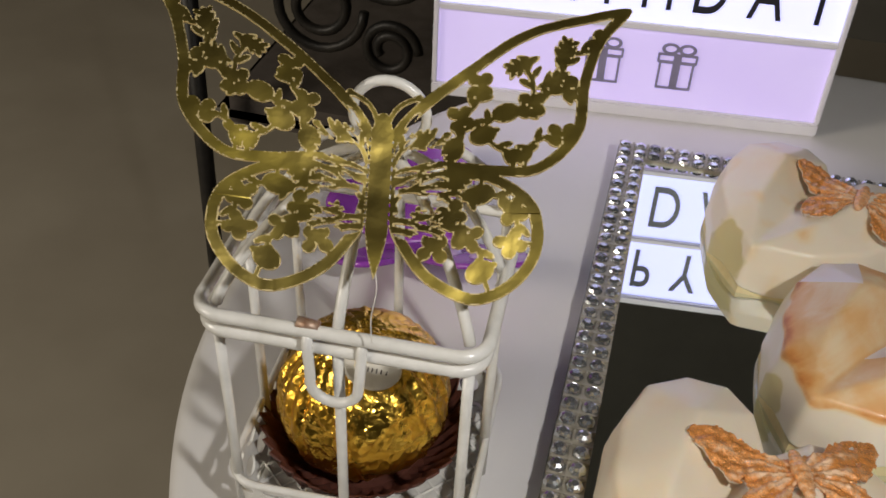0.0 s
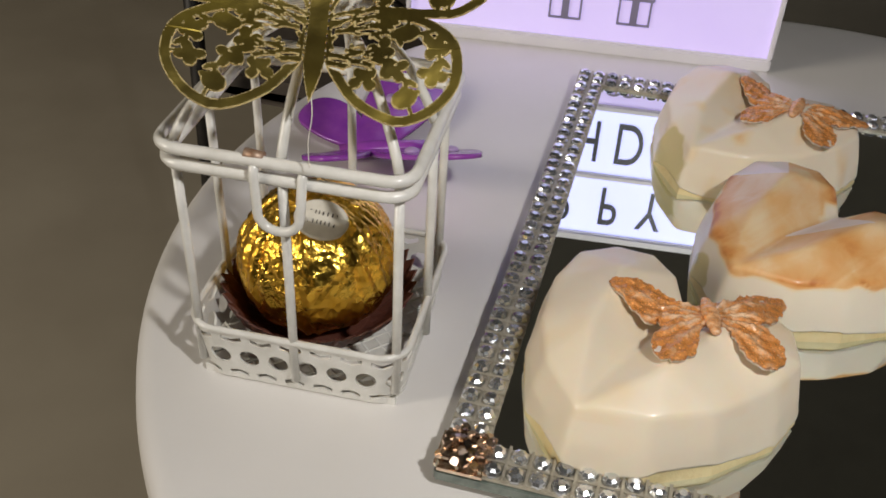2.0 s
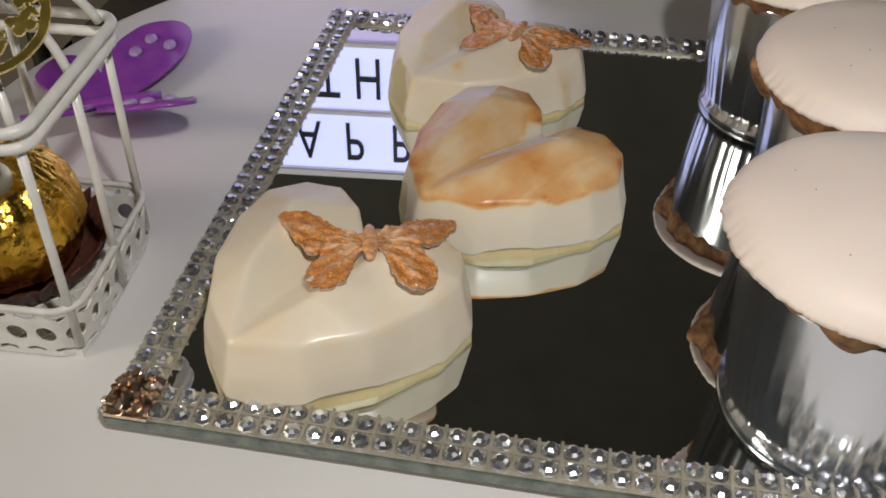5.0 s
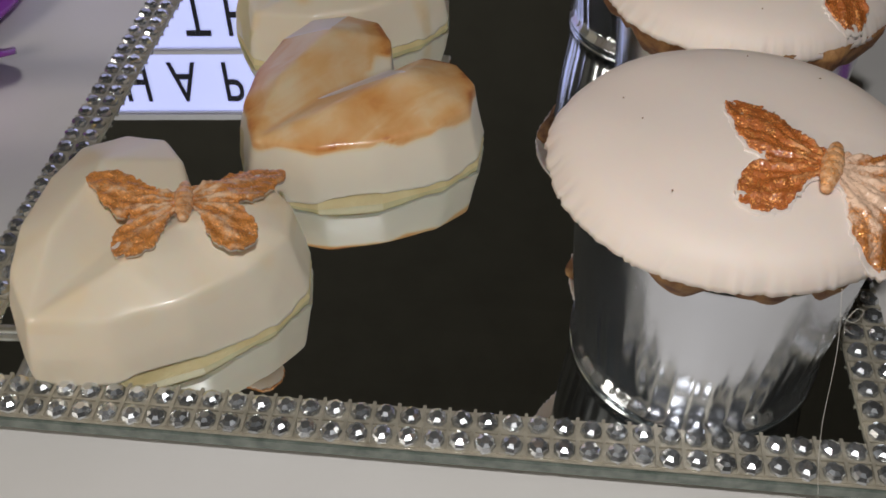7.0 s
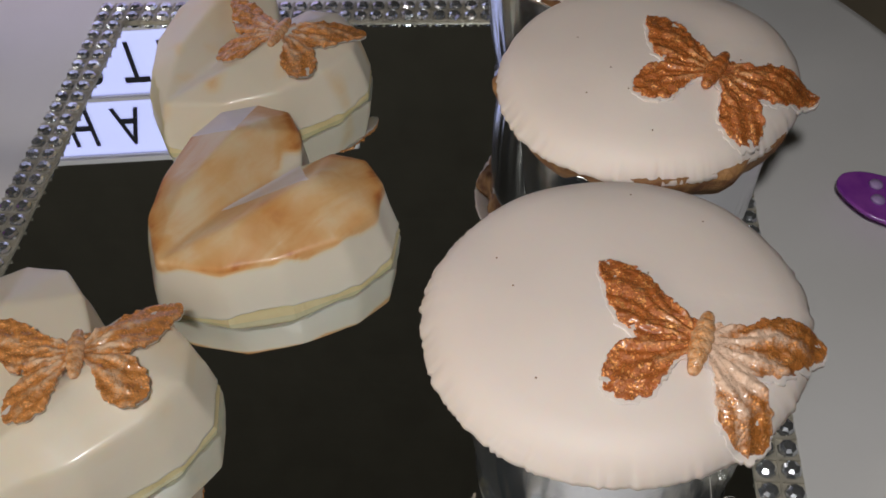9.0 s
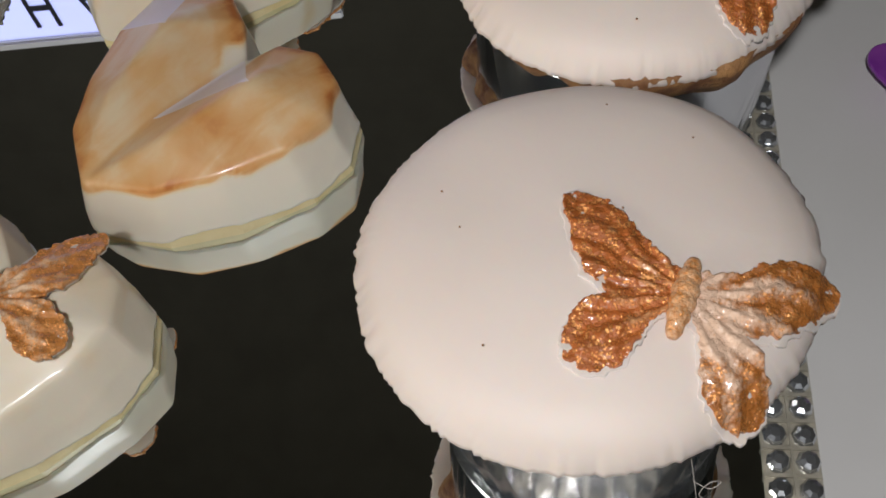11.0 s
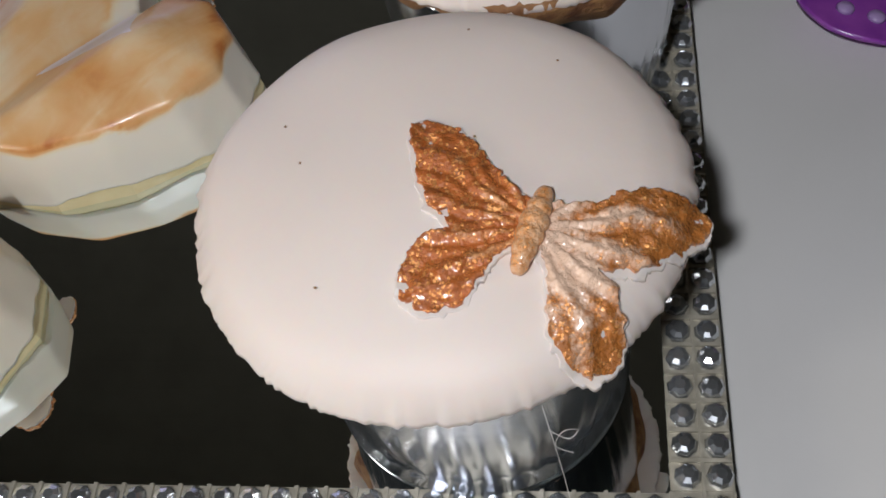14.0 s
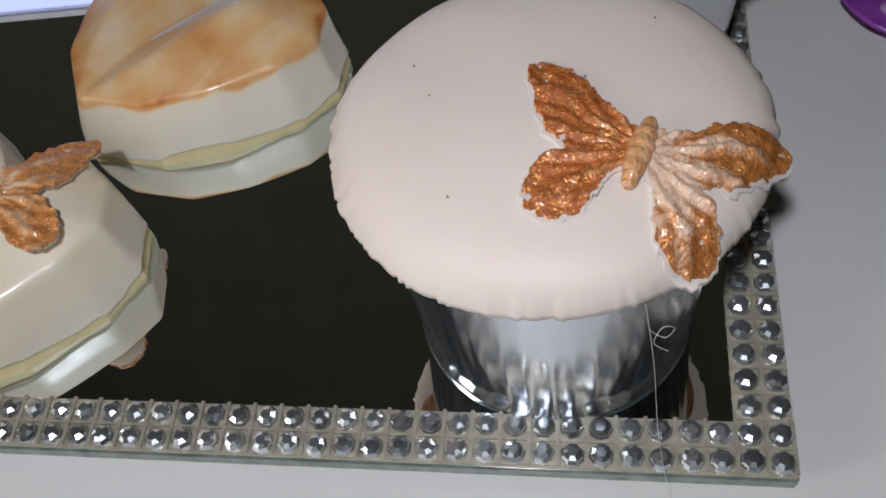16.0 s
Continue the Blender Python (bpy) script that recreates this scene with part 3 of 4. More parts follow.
# ---- the chocolate in its paper cup ----
def chocolate_ball():
    m = at(-37.5, 38.5, 2.6)
    cup = thing("paper_cup", "dark brown pleated paper sweet cup inside the cage", "paper cup", m)
    verts, faces, n = [], [], 144
    prof = [(12.0, 0.0), (13.5, 0.6), (16.4, 3.5), (19.0, 7.0), (20.8, 10.0), (20.5, 10.1), (18.7, 7.1), (16.1, 3.7), (13.2, 1.2), (11.6, 0.7)]
    verts, faces = lathe(prof, n, lambda i, a: 1 + (0.035 if 0 < i < 9 else 0.0) * math.cos(36 * a) + 0.015 * math.sin(3 * a + 1))
    verts = [(x, y, z + (0.9 * math.cos(36 * math.atan2(y, x)) + 0.9 * math.sin(2 * math.atan2(y, x)) if z > 9.5 else 0)) for x, y, z in verts]
    place("pleated_wall", mesh_from("pleated_wall", verts, faces, BROWN_PAPER), cup)
    place("cup_floor", mesh_from("cup_floor", *lathe([(11.4, 0.8), (11.4, 1.0), (6.0, 1.05), (0.02, 1.05)], 48), BROWN_PAPER), cup)
    ball = thing("chocolate_ball", "round chocolate wrapped in crumpled gold foil in its paper cup", "chocolate", m)
    bm = bmesh.new()
    bmesh.ops.create_icosphere(bm, subdivisions=6, radius=17.2)
    for v in bm.verts:
        d = v.co.normalized()
        w = noise.fractal(d * 3.0, 1.0, 2.0, 4)
        bearing = math.atan2(d.y, d.x)
        crease = 0.7 * abs(noise.noise(Vector((bearing * 3.2, d.z * 1.8 + 0.5 * w, 7)))) + 0.5 * abs(noise.noise(d * 7 + Vector((9, 2, 4))))
        fold = abs(noise.noise(Vector((bearing * 5.0 + 0.8 * d.z, d.z * 0.5, 5.0))))
        v.co = d * (17.2 + 0.35 * w - 1.3 * crease * (0.4 + 0.6 * (1 - abs(d.z))) + 0.9 * fold) * (1.0 if d.z > -0.7 else 0.97)
        v.co.z = v.co.z * 0.97 + 16.2
    bm.verts.index_update()
    verts, faces = [tuple(v.co) for v in bm.verts], [tuple(v.index for v in f.verts) for f in bm.faces]
    bm.free()
    place("foil_wrapper", mesh_from("foil_wrapper", verts, faces, FOIL), ball)
    tilt = at(3.9, -6.6, 30.9, 12, 24, 12)
    sticker = place("sticker", mesh_from("sticker", *[[(x * 1.18, y * 0.98, z) for x, y, z in q] if k == 0 else q for k, q in enumerate(lathe([(4.6, -0.9), (4.75, -0.1), (4.4, 0.25), (2.4, 0.5), (0.02, 0.6)], 40))], STICKER), ball, "white oval sticker with faint dark print", tilt)
    rng = random.Random(2)
    for row, y in ((0, 0.7), (1, -1.5)):
        x = -3.6
        while x < 3.4:
            w = rng.uniform(0.45, 0.8)
            place("print_bar", mesh_from("print_bar", *box(x, x + w * 0.4, y, y + 0.85, 0.2, 0.62 - 0.02 * x * x), PRINT), sticker)
            x += w + 0.25
    return ball


chocolate_ball()
# ---- the gold card butterfly on the cage ----
def gold_butterfly():
    upper = spline([(0.8, 17.0), (7.3, 25.6), (19.6, 35.8), (30, 40.2), (38.8, 41.3), (34.5, 35), (32.0, 27.5), (30.6, 18.5), (24.5, 11.9), (17.8, 11.2), (8, 12.0), (1.2, 9.5)], 8)
    lower = spline([(1.2, 12.0), (10, 12.6), (18.0, 11.2), (23.8, 6.2), (24.4, -1.0), (20.5, -6.6), (14.6, -9.0), (7.5, -6.0), (3.2, -0.5), (1.6, 4.0)], 8)
    body = spline([(0, -6.2), (1.3, -1.0), (1.9, 5), (1.9, 14), (1.7, 18), (0.9, 20.8), (0, 21.3)], 6, False)
    body = np.vstack([body, body[::-1] * [-1, 1]])
    step = 0.17
    xs, ys = np.arange(-41, 41 + step, step), np.arange(-11, 44, step)
    x, y = np.meshgrid(xs, ys)
    ax = np.abs(x)
    du, dl = inside_distance(upper, ax, y), inside_distance(lower, ax, y)
    keep = np.full(x.shape, -9.0)
    rng = random.Random(11)

    def ellipse(cx, cy, a, b, turn):
        c, s = math.cos(turn), math.sin(turn)
        px, py = (ax - cx) * c + (y - cy) * s, -(ax - cx) * s + (y - cy) * c
        return (1 - np.hypot(px / a, py / b)) * min(a, b)

    def stem(p, q, r, bend_by=0.9):
        dx, dy = q[0] - p[0], q[1] - p[1]
        t = np.clip(((ax - p[0]) * dx + (y - p[1]) * dy) / (dx * dx + dy * dy + 1e-9), 0, 1)
        bow = bend_by * np.sin(t * math.pi)
        ln = math.hypot(dx, dy) + 1e-9
        return r - np.hypot(ax - p[0] - t * dx + bow * dy / ln, y - p[1] - t * dy - bow * dx / ln)

    def flower(cx, cy, turn):
        f = ellipse(cx, cy, 0.62, 0.62, 0)
        for k in range(4):
            a = turn + k * math.pi / 2 + rng.uniform(-0.22, 0.22)
            far = rng.uniform(1.35, 1.65)
            f = np.maximum(f, ellipse(cx + far * math.cos(a), cy + far * math.sin(a), 1.15, rng.uniform(0.95, 1.2), a))
        return f

    def bulb(cx, cy, turn):
        f = ellipse(cx, cy, 2.25, 1.7, turn)
        return np.maximum(f, ellipse(cx + 1.7 * math.cos(turn), cy + 1.7 * math.sin(turn), 1.2, 0.6, turn))

    def spray(cx, cy, turn):
        """A toothed leaf: narrow lobes on both sides of a rib."""
        c, s = math.cos(turn), math.sin(turn)
        f = ellipse(cx, cy, 3.0, 0.75, turn)
        for k in range(3):
            u = -1.5 + 1.35 * k
            for side in (-1, 1):
                a = turn + side * 0.75
                px, py = cx + u * c + 0.95 * math.cos(a), cy + u * s + 0.95 * math.sin(a)
                f = np.maximum(f, ellipse(px, py, 1.6 - 0.2 * k, 0.52, a))
        return f

    upper_work = ((flower, ((15, 27.5), (12, 21.5), (23, 24), (30, 26.5), (34, 35), (27.5, 18.5))), (bulb, ((15.5, 18.5), (11, 15.8), (19, 22.6))),
                  (spray, ((21.5, 31), (28, 33.3), (21.5, 15.2), (6.2, 17.3), (26.3, 28.2))))
    lower_work = ((flower, ((20, 5.6), (11, 4.8), (8.6, -0.6), (13.6, 1.2), (20, 0.6))), (bulb, ((15.2, 8.0), (15.5, -4))), (spray, ((6.6, 9.6), (5.8, 3.2), (11, 9.3))))
    for dist, outline, rim, work in ((du, upper, 1.75, upper_work), (dl, lower, 1.75, lower_work)):
        inner = np.full(x.shape, -9.0)
        spots = [p for motif, places in work for p in places]
        for motif, places in work:
            for p in places:
                inner = np.maximum(inner, motif(p[0], p[1], rng.uniform(0.2, 1.4) + (math.pi if rng.random() < 0.3 else 0)))
        # vines: from the body outwards, each motif joined to the nearest one already reached
        root = (2.0, 13.0 if outline is upper else 6.0)
        reached, left_over = [root], sorted(spots, key=lambda q: math.hypot(q[0] - root[0], q[1] - root[1]))
        for p in left_over:
            q = min(reached, key=lambda r: math.hypot(r[0] - p[0], r[1] - p[1]))
            side = rng.choice((-1, 1))
            inner = np.maximum(inner, stem(q, p, 0.42, 0.9 * side))
            a = math.atan2(p[1] - q[1], p[0] - q[0])
            for along, lean in ((0.42, 0.8), (0.62, -0.8)):
                mx, my = q[0] + (p[0] - q[0]) * along, q[1] + (p[1] - q[1]) * along
                ln = math.hypot(p[0] - q[0], p[1] - q[1])
                if ln > 3.5:
                    mx, my = mx - 0.9 * side * math.sin(along * math.pi) * math.sin(a), my + 0.9 * side * math.sin(along * math.pi) * math.cos(a)
                    inner = np.maximum(inner, ellipse(mx + 1.2 * math.cos(a + lean), my + 1.2 * math.sin(a + lean), 1.45, 0.56, a + lean))
            reached.append(p)
        # short ties that hold the outer motifs to the rim
        for p in spots:
            j = int(np.argmin(np.hypot(*(outline - p).T)))
            if np.hypot(*(outline[j] - p)) < 5.0:
                inner = np.maximum(inner, stem(p, tuple(outline[j]), 0.34, 0.4))
        part = np.minimum(dist, np.maximum(rim - dist, inner))
        keep = np.maximum(keep, part)
    keep = np.maximum(keep, np.where(ax < 3, inside_distance(body, x, y), -9))
    keep = np.maximum(keep, np.minimum(stem((0.8, 19.5), (5.0, 24.2), 0.42), 5))
    keep = np.maximum(keep, ellipse(5.3, 24.3, 0.8, 0.6, 0.6))
    # slits between the narrow leaves beside the body
    for k in range(12):
        cy = 0.5 + 1.75 * k
        a = -0.5 + 1.5 * (k / 11) + rng.uniform(-0.25, 0.25)
        for cx in (4.2 + rng.uniform(-0.4, 0.4), 8.2 + rng.uniform(-0.8, 0.8)):
            keep = np.minimum(keep, -ellipse(cx, cy + 0.15 * cx, rng.uniform(1.3, 2.0), rng.uniform(0.26, 0.4), a))
    # perforated fold lines beside the body
    keep = np.minimum(keep, np.where((np.abs(ax - 1.75) < 0.16) & ((y % 1.5) < 0.8) & (y > 3) & (y < 17), -0.1, 9))

    def bend(u, v, h):
        lift = 0.09 * max(abs(u) - 1.8, 0) + 0.0016 * max(abs(u) - 8, 0) ** 2 * (1 if v > 5 else 0.6)
        return (u, v, h + lift + 1.5 * noise.noise(Vector((u * 0.06, v * 0.06, 2.0))) + 0.16 * noise.noise(Vector((u * 0.25, v * 0.25, 6.0))))

    fly = thing("gold_butterfly", "gold mirror-card filigree butterfly perched on the cage roof", "butterfly decoration")
    ex = Vector((0.971, 0.222, -0.083)).normalized()
    ey = Vector((-0.151, 0.849, 0.506))
    ey = (ey - ex * ey.dot(ex)).normalized()
    turn = radians(3.0)
    ex, ey = ex * math.cos(turn) + ey * math.sin(turn), ey * math.cos(turn) - ex * math.sin(turn)
    rot = Matrix((ex, ey, ex.cross(ey))).transposed().to_4x4()
    fly.matrix_world = Matrix.Translation((-0.0286, 0.0182, 0.0738)) @ rot
    left, right, mid = np.minimum(keep, -1.75 - x), np.minimum(keep, x - 1.75), np.minimum(keep, 1.75 - np.abs(x))
    for name, f in (("wing", left), ("wing", right), ("body", mid)):
        verts, faces = sheet(f, xs[0], ys[0], step, lambda u, v: -0.2, lambda u, v: 0.2, bend)
        half = len(verts) // 2
        rims = []
        for face in faces:
            cx, cy = (sum(verts[i][k] for i in face) / len(face) for k in (0, 1))
            margin = f[min(max(int(round((cy - ys[0]) / step)), 0), len(ys) - 1), min(max(int(round((cx - xs[0]) / step)), 0), len(xs) - 1)]
            rims.append(int(min(face) < half <= max(face) or margin < 0.075))
        place(name, mesh_from(name, verts, faces, [GOLD, GOLD_EDGE], False, rims), fly)
    pts = [(0.2, -4, -0.4), (0.6, -7, -2.0), (0.1, -10, -6.0), (0.5, -13.0, -9.0)]
    place("thread", mesh_from("thread", *tube([tuple(p) for p in spline(pts, 8, False)], 0.1, 5), THREAD, True), fly, "thin clear thread")


gold_butterfly()


# ---- icing butterflies ----
def icing_field():
    up = spline([(0.6, 2.4), (4.8, 4.5), (7.8, 7.2), (11.0, 9.2), (14.6, 10.0), (16.8, 9.4), (17.2, 7.6), (15.6, 4.6), (13.6, 1.4), (11.2, -1.5), (8, -1.0), (1, -1.2)], 8)
    low = spline([(0.6, 0), (5, -1.6), (8.5, -2.7), (10.8, -5.0), (12.0, -8.2), (11.4, -11.0), (9.2, -12.6), (6.6, -12.2), (4.4, -10.4), (3.4, -7.6), (2.2, -4.2), (0.8, -2.6)], 8)
    step = 0.24
    xs, ys = np.arange(-18.5, 18.5, step), np.arange(-16, 12, step)
    x, y = np.meshgrid(xs, ys)
    ax = np.abs(x)
    wing = np.maximum(inside_distance(up, ax, y), inside_distance(low, ax, y))
    wing = np.maximum(wing, 1.8 * (1 - np.hypot((ax - 5.5) / 5.0, (y + 1.4) / 1.8)))
    rag = np.array([[noise.noise(Vector((u * 0.9, v * 0.9, 3.0))) * 0.55 + noise.noise(Vector((u * 2.3, v * 2.3, 8.0))) * 0.3 for u in xs] for v in ys])
    return xs, ys, step, x, y, ax, wing, rag, up, low


ICING = icing_field()


def icing_butterfly(m, label, drape, seed=0, thin=False, brushed=False):
    """A pressed icing butterfly: white icing underneath, copper wings with ridges, and a beaded body. drape(u, v) is the ground beneath."""
    xs, ys, step, x, y, ax, wing, rag, up, low = ICING
    fly = thing("icing_butterfly", label, "butterfly decoration", m, "icing butterflies")

    def ground(u, v):
        return drape(u, v)

    def under(u, v):
        return ground(u, v) + 0.25 + 0.2 * noise.noise(Vector((u * 0.3, v * 0.3, seed)))

    pad = wing - 0.35 + rag if brushed else np.maximum(wing, np.roll(wing, -2, axis=0)) - 0.05 + 0.8 * rag
    verts, faces = sheet(np.minimum(pad, 9), xs[0], ys[0], step, lambda u, v: ground(u, v) - 0.5, under)
    place("icing_pad", mesh_from("icing_pad", verts, faces, FONDANT, True), fly, "white icing rim")

    def relief(u, v):
        a = math.atan2(v + 0.5, abs(u) + 0.3)
        r = math.hypot(u, v)
        ridge = (0.2 * math.cos(a * 15 + 0.8 * math.sin(r * 0.5)) + 0.15 * math.cos(a * 31 + 1.5 * math.sin(r * 0.7 + seed))) * min(r / 5, 1)
        lump = 0.34 * noise.noise(Vector((u * 0.8, v * 0.8, seed + 4.0))) + 0.16 * noise.noise(Vector((u * 2.4, v * 2.4, seed)))
        return ground(u, v) + 0.55 + ridge + lump + 0.35 * math.exp(-((r - 8) / 5) ** 2)

    def cling(u, v):
        a, r = math.atan2(v + 0.5, abs(u) + 0.3), math.hypot(u, v)
        ridge = math.cos(a * 15 + 0.8 * math.sin(r * 0.5))
        patch = noise.noise(Vector((u * 0.35, v * 0.35, seed + 9.0)))
        worn = -0.34 * math.exp(-((math.hypot(u - 4.5, v + 3.5) / 4.0) ** 2)) if thin and u > 0 else 0.0
        return -0.10 + 0.022 * r - 0.13 * ridge + 0.25 * patch + worn

    for sgn in (-1, 1):
        f = np.minimum(wing - 0.25 + 1.0 * rag, sgn * x - 0.35)
        verts, faces = sheet(f, xs[0], ys[0], step, ground, relief)
        mat = COPPER_BRUSHED if brushed else COPPER_THIN if (thin and sgn > 0) else COPPER
        me = mesh_from("wing", verts, faces, mat, True)
        dust = me.attributes.new("dust", "FLOAT", "POINT")
        dust.data.foreach_set("value", [cling(v.co.x / MM, v.co.y / MM) for v in me.vertices])
        place("wing", me, fly, "copper-dusted ridged wing")
    n, verts, faces = 14, [], []
    for i, cy in enumerate(np.linspace(4.2, -6.0, 35)):
        r = 0.25 + (1.45 - 0.05 * abs(cy + 0.5)) * math.sqrt(max(1 - ((cy + 0.9) / 5.4) ** 2, 0)) * (0.82 + 0.18 * abs(math.cos(cy * 1.75)))
        for k in range(n):
            a = 2 * math.pi * k / n
            verts.append((r * math.cos(a), cy, drape(0, cy) + 0.95 + 0.8 * r * math.sin(a)))
        if i:
            faces += [((i - 1) * n + k, (i - 1) * n + (k + 1) % n, i * n + (k + 1) % n, i * n + k) for k in range(n)]
    faces += [tuple(range(n)), tuple(34 * n + k for k in range(n))]
    place("body", mesh_from("body", verts, faces, COPPER_BRUSHED if brushed or thin else COPPER, True), fly)


# ---- faceted chocolate hearts ----
HALF = [(0, 0), (13.5, 7.5), (22, 18.5), (27.8, 32), (28, 42), (22.5, 50), (14, 53), (6, 49.5), (0, 43)]


def heart_height(u, v):
    """Roughly the height of the heart's top at a place on it."""
    return 20.6 - 0.12 * max(abs(abs(u) - 12) - 4, 0) * 1.6 - 0.30 * max(v - 40, 0) - 0.18 * max(18 - v, 0)


def wash_copper(u, v, z, rim):
    """Brushed all over the top, darkest along its rim; the sides stay white below a ragged line."""
    rag = np.array([noise.noise(Vector((a * 0.16, b * 0.16, 2.0))) for a, b in zip(u, v)])
    soft = np.array([noise.noise(Vector((a * 0.10, b * 0.10, 7.0))) for a, b in zip(u, v)])
    top = np.clip((z - 13.0 - 2.6 * rag) / 1.2, 0, 1)
    dark = np.exp(-(rim / 2.4) ** 2) * np.clip(0.55 + 1.1 * rag, 0.1, 1)
    lobe = np.where((u < 0) & (rim > 5), -0.10, 0.0)
    return top * (0.54 + 0.22 * soft + lobe + 0.62 * dark)


def wash_faint(u, v, z, rim):
    """Hardly any lustre: a warm tint and a few smudges on the top."""
    spot = np.array([noise.noise(Vector((a * 0.12, b * 0.12, 4.0))) for a, b in zip(u, v)])
    return 0.05 + np.clip(spot, 0, 1) * 0.22 * (z > 12) + 0.5 * np.exp(-((u - 24) ** 2 + (v - 36) ** 2 + (z - 13) ** 2) / 2.5)


def wash_tinted(u, v, z, rim):
    """A pale peach tint on one lobe and small copper smears along the ridge."""
    spot = np.array([noise.noise(Vector((a * 0.2, b * 0.2, 11.0))) for a, b in zip(u, v)])
    return 0.04 + 0.26 * np.exp(-((u + 12) ** 2 + (v - 34) ** 2) / 90) + np.clip(spot - 0.25, 0, 1) * 0.7


def faceted_heart(m, label, scale, wash, flat=1.0, unpainted=(), missing=None, seam=2.2):
    """A moulded heart: filling at the foot, and a shell with a wavy lip; missing is a round gap in the shell (u, v, z, radius)."""
    heart = thing("chocolate_heart", label, "chocolate", m @ Matrix.Diagonal((scale, scale, scale * flat, 1)), "chocolate hearts")
    ring = HALF + [(-x, y) for x, y in HALF[-2:0:-1]]
    n = len(ring)
    c = (0, 29)
    rng = random.Random(int(scale * 1000))

    def level(k, z, wob=0.0):
        return [(c[0] + (x - c[0]) * k + rng.uniform(-wob, wob), c[1] + (y - c[1]) * k + rng.uniform(-wob, wob), z) for x, y in ring]

    v = level(1.018, 0) + level(0.975, 5.0)
    f = [tuple(range(n))[::-1], tuple(range(n, 2 * n))] + [(i, (i + 1) % n, n + (i + 1) % n, n + i) for i in range(n)]
    place("filling", mesh_from("filling", v, f, FILLING), heart, "tan filling showing under the shell")
    mid, top = level(0.99, 7.5, 0.25), level(0.905, 14.8, 0.4)
    for i in (4, 5, 6, 7, 9, 10, 11, 12):
        x, y = ring[i]
        top[i] = (x * 0.93, c[1] + (y - c[1]) * 0.95, 15.6)
    top[8] = (top[8][0], top[8][1] + 1.5, 12.0)
    v = level(1.025, 0.6) + mid + top
    f, s = [], []
    for base in (0, n):
        for i in range(n):
            j = (i + 1) % n
            f.append((base + i, base + j, base + n + j, base + n + i))
            s.append(0)
    A, B = (12.5, 36, 21.4), (8.5, 18, 19.6)
    extra = [A, B, (-A[0], A[1], A[2]), (-B[0], B[1], B[2]), (0, 20, 15.4)]
    e = len(v)
    v = v + extra
    t = 2 * n
    for side in (0, 1):
        a, b = e + 2 * side, e + 2 * side + 1
        r = [t + (i if side == 0 else (n - i) % n) for i in range(9)]
        tris = [(r[0], r[1], b), (r[1], r[2], b), (r[2], a, b), (r[2], r[3], a), (r[3], r[4], a), (r[4], r[5], a), (r[5], r[6], a), (r[6], r[7], a), (r[7], r[8], a), (r[8], e + 4, a), (e + 4, b, a), (e + 4, r[0], b)]
        for i, tri in enumerate(tris):
            f.append(tri)
            s.append(1 if (side, i) in unpainted else 0)
    bm = bmesh.new()
    me = mesh_from("shell", v, f, [SHELL, SIGN_TINT], False, s)
    bm.from_mesh(me)
    bmesh.ops.subdivide_edges(bm, edges=bm.edges[:], cuts=11, use_grid_fill=True)
    hold = {v for v in bm.verts if v.is_boundary}
    for _ in range(3):
        bmesh.ops.smooth_vert(bm, verts=[v for v in bm.verts if v not in hold], factor=0.5, use_axis_x=True, use_axis_y=True, use_axis_z=True)
    for vert in bm.verts:
        p = vert.co / MM
        # the lip: broken unevenly, higher here and there
        lip = seam * (1 + 1.7 * noise.noise(Vector((p.x * 0.07, p.y * 0.07, scale * 9))) + 0.35 * noise.noise(Vector((p.x * 0.35, p.y * 0.35, 1.0))))
        lip = min(lip, 3.0)
        if p.z < 7.5:
            vert.co.z = MM * (max(lip, 0.25) + (p.z - 0.6) / 6.9 * (7.5 - max(lip, 0.25)))
        if vert in hold:
            vert.co.x, vert.co.y = vert.co.x * 0.965, MM * c[1] + (vert.co.y - MM * c[1]) * 0.965
        vert.co += vert.normal * MM * 0.10 * noise.noise(p * 0.22)
    for face in bm.faces:
        face.smooth = True
    bm.to_mesh(me)
    bm.free()
    co = np.array([tuple(v.co) for v in me.vertices]) / MM
    rim_line = [(c[0] + (x - c[0]) * 0.95, c[1] + (y - c[1]) * 0.95) for x, y in ring]
    rim = np.abs(inside_distance(rim_line, co[:, 0], co[:, 1]))
    me.attributes.new("wash", "FLOAT", "POINT").data.foreach_set("value", wash(co[:, 0], co[:, 1], co[:, 2], rim).astype(np.float32))
    if missing:
        far = np.linalg.norm(co - np.array(missing[:3]), axis=1) / missing[3]
        rough = np.array([noise.noise(Vector(p) * 0.3) for p in co])
        me.attributes.new("bare", "FLOAT", "POINT").data.foreach_set("value", np.clip(1 - 0.5 * far + 0.12 * rough, 0, 1).astype(np.float32))
    place("shell", me, heart)
    return heart


MIRROR_Z = 5.3
h1 = at(22.9, 7.0, MIRROR_Z, -25)
h2 = at(48.2, 60.5, MIRROR_Z, -38)
h3 = at(36.5, 110, MIRROR_Z, -31)
faceted_heart(h1, "cream white-chocolate faceted heart on the mirror tray", 0.99, wash_faint, 1.02)
faceted_heart(h2, "cream faceted chocolate heart brushed with copper lustre", 0.968, wash_copper, 1.0, ((0, 9), (1, 4), (1, 5)), (-10.5, 6.5, 4.5, 5.2), 2.0)
faceted_heart(h3, "pale white-chocolate faceted heart with a gap baring its filling", 1.0, wash_tinted, 0.9, (), (-7.5, 5.5, 6.0, 8.2), 2.0)


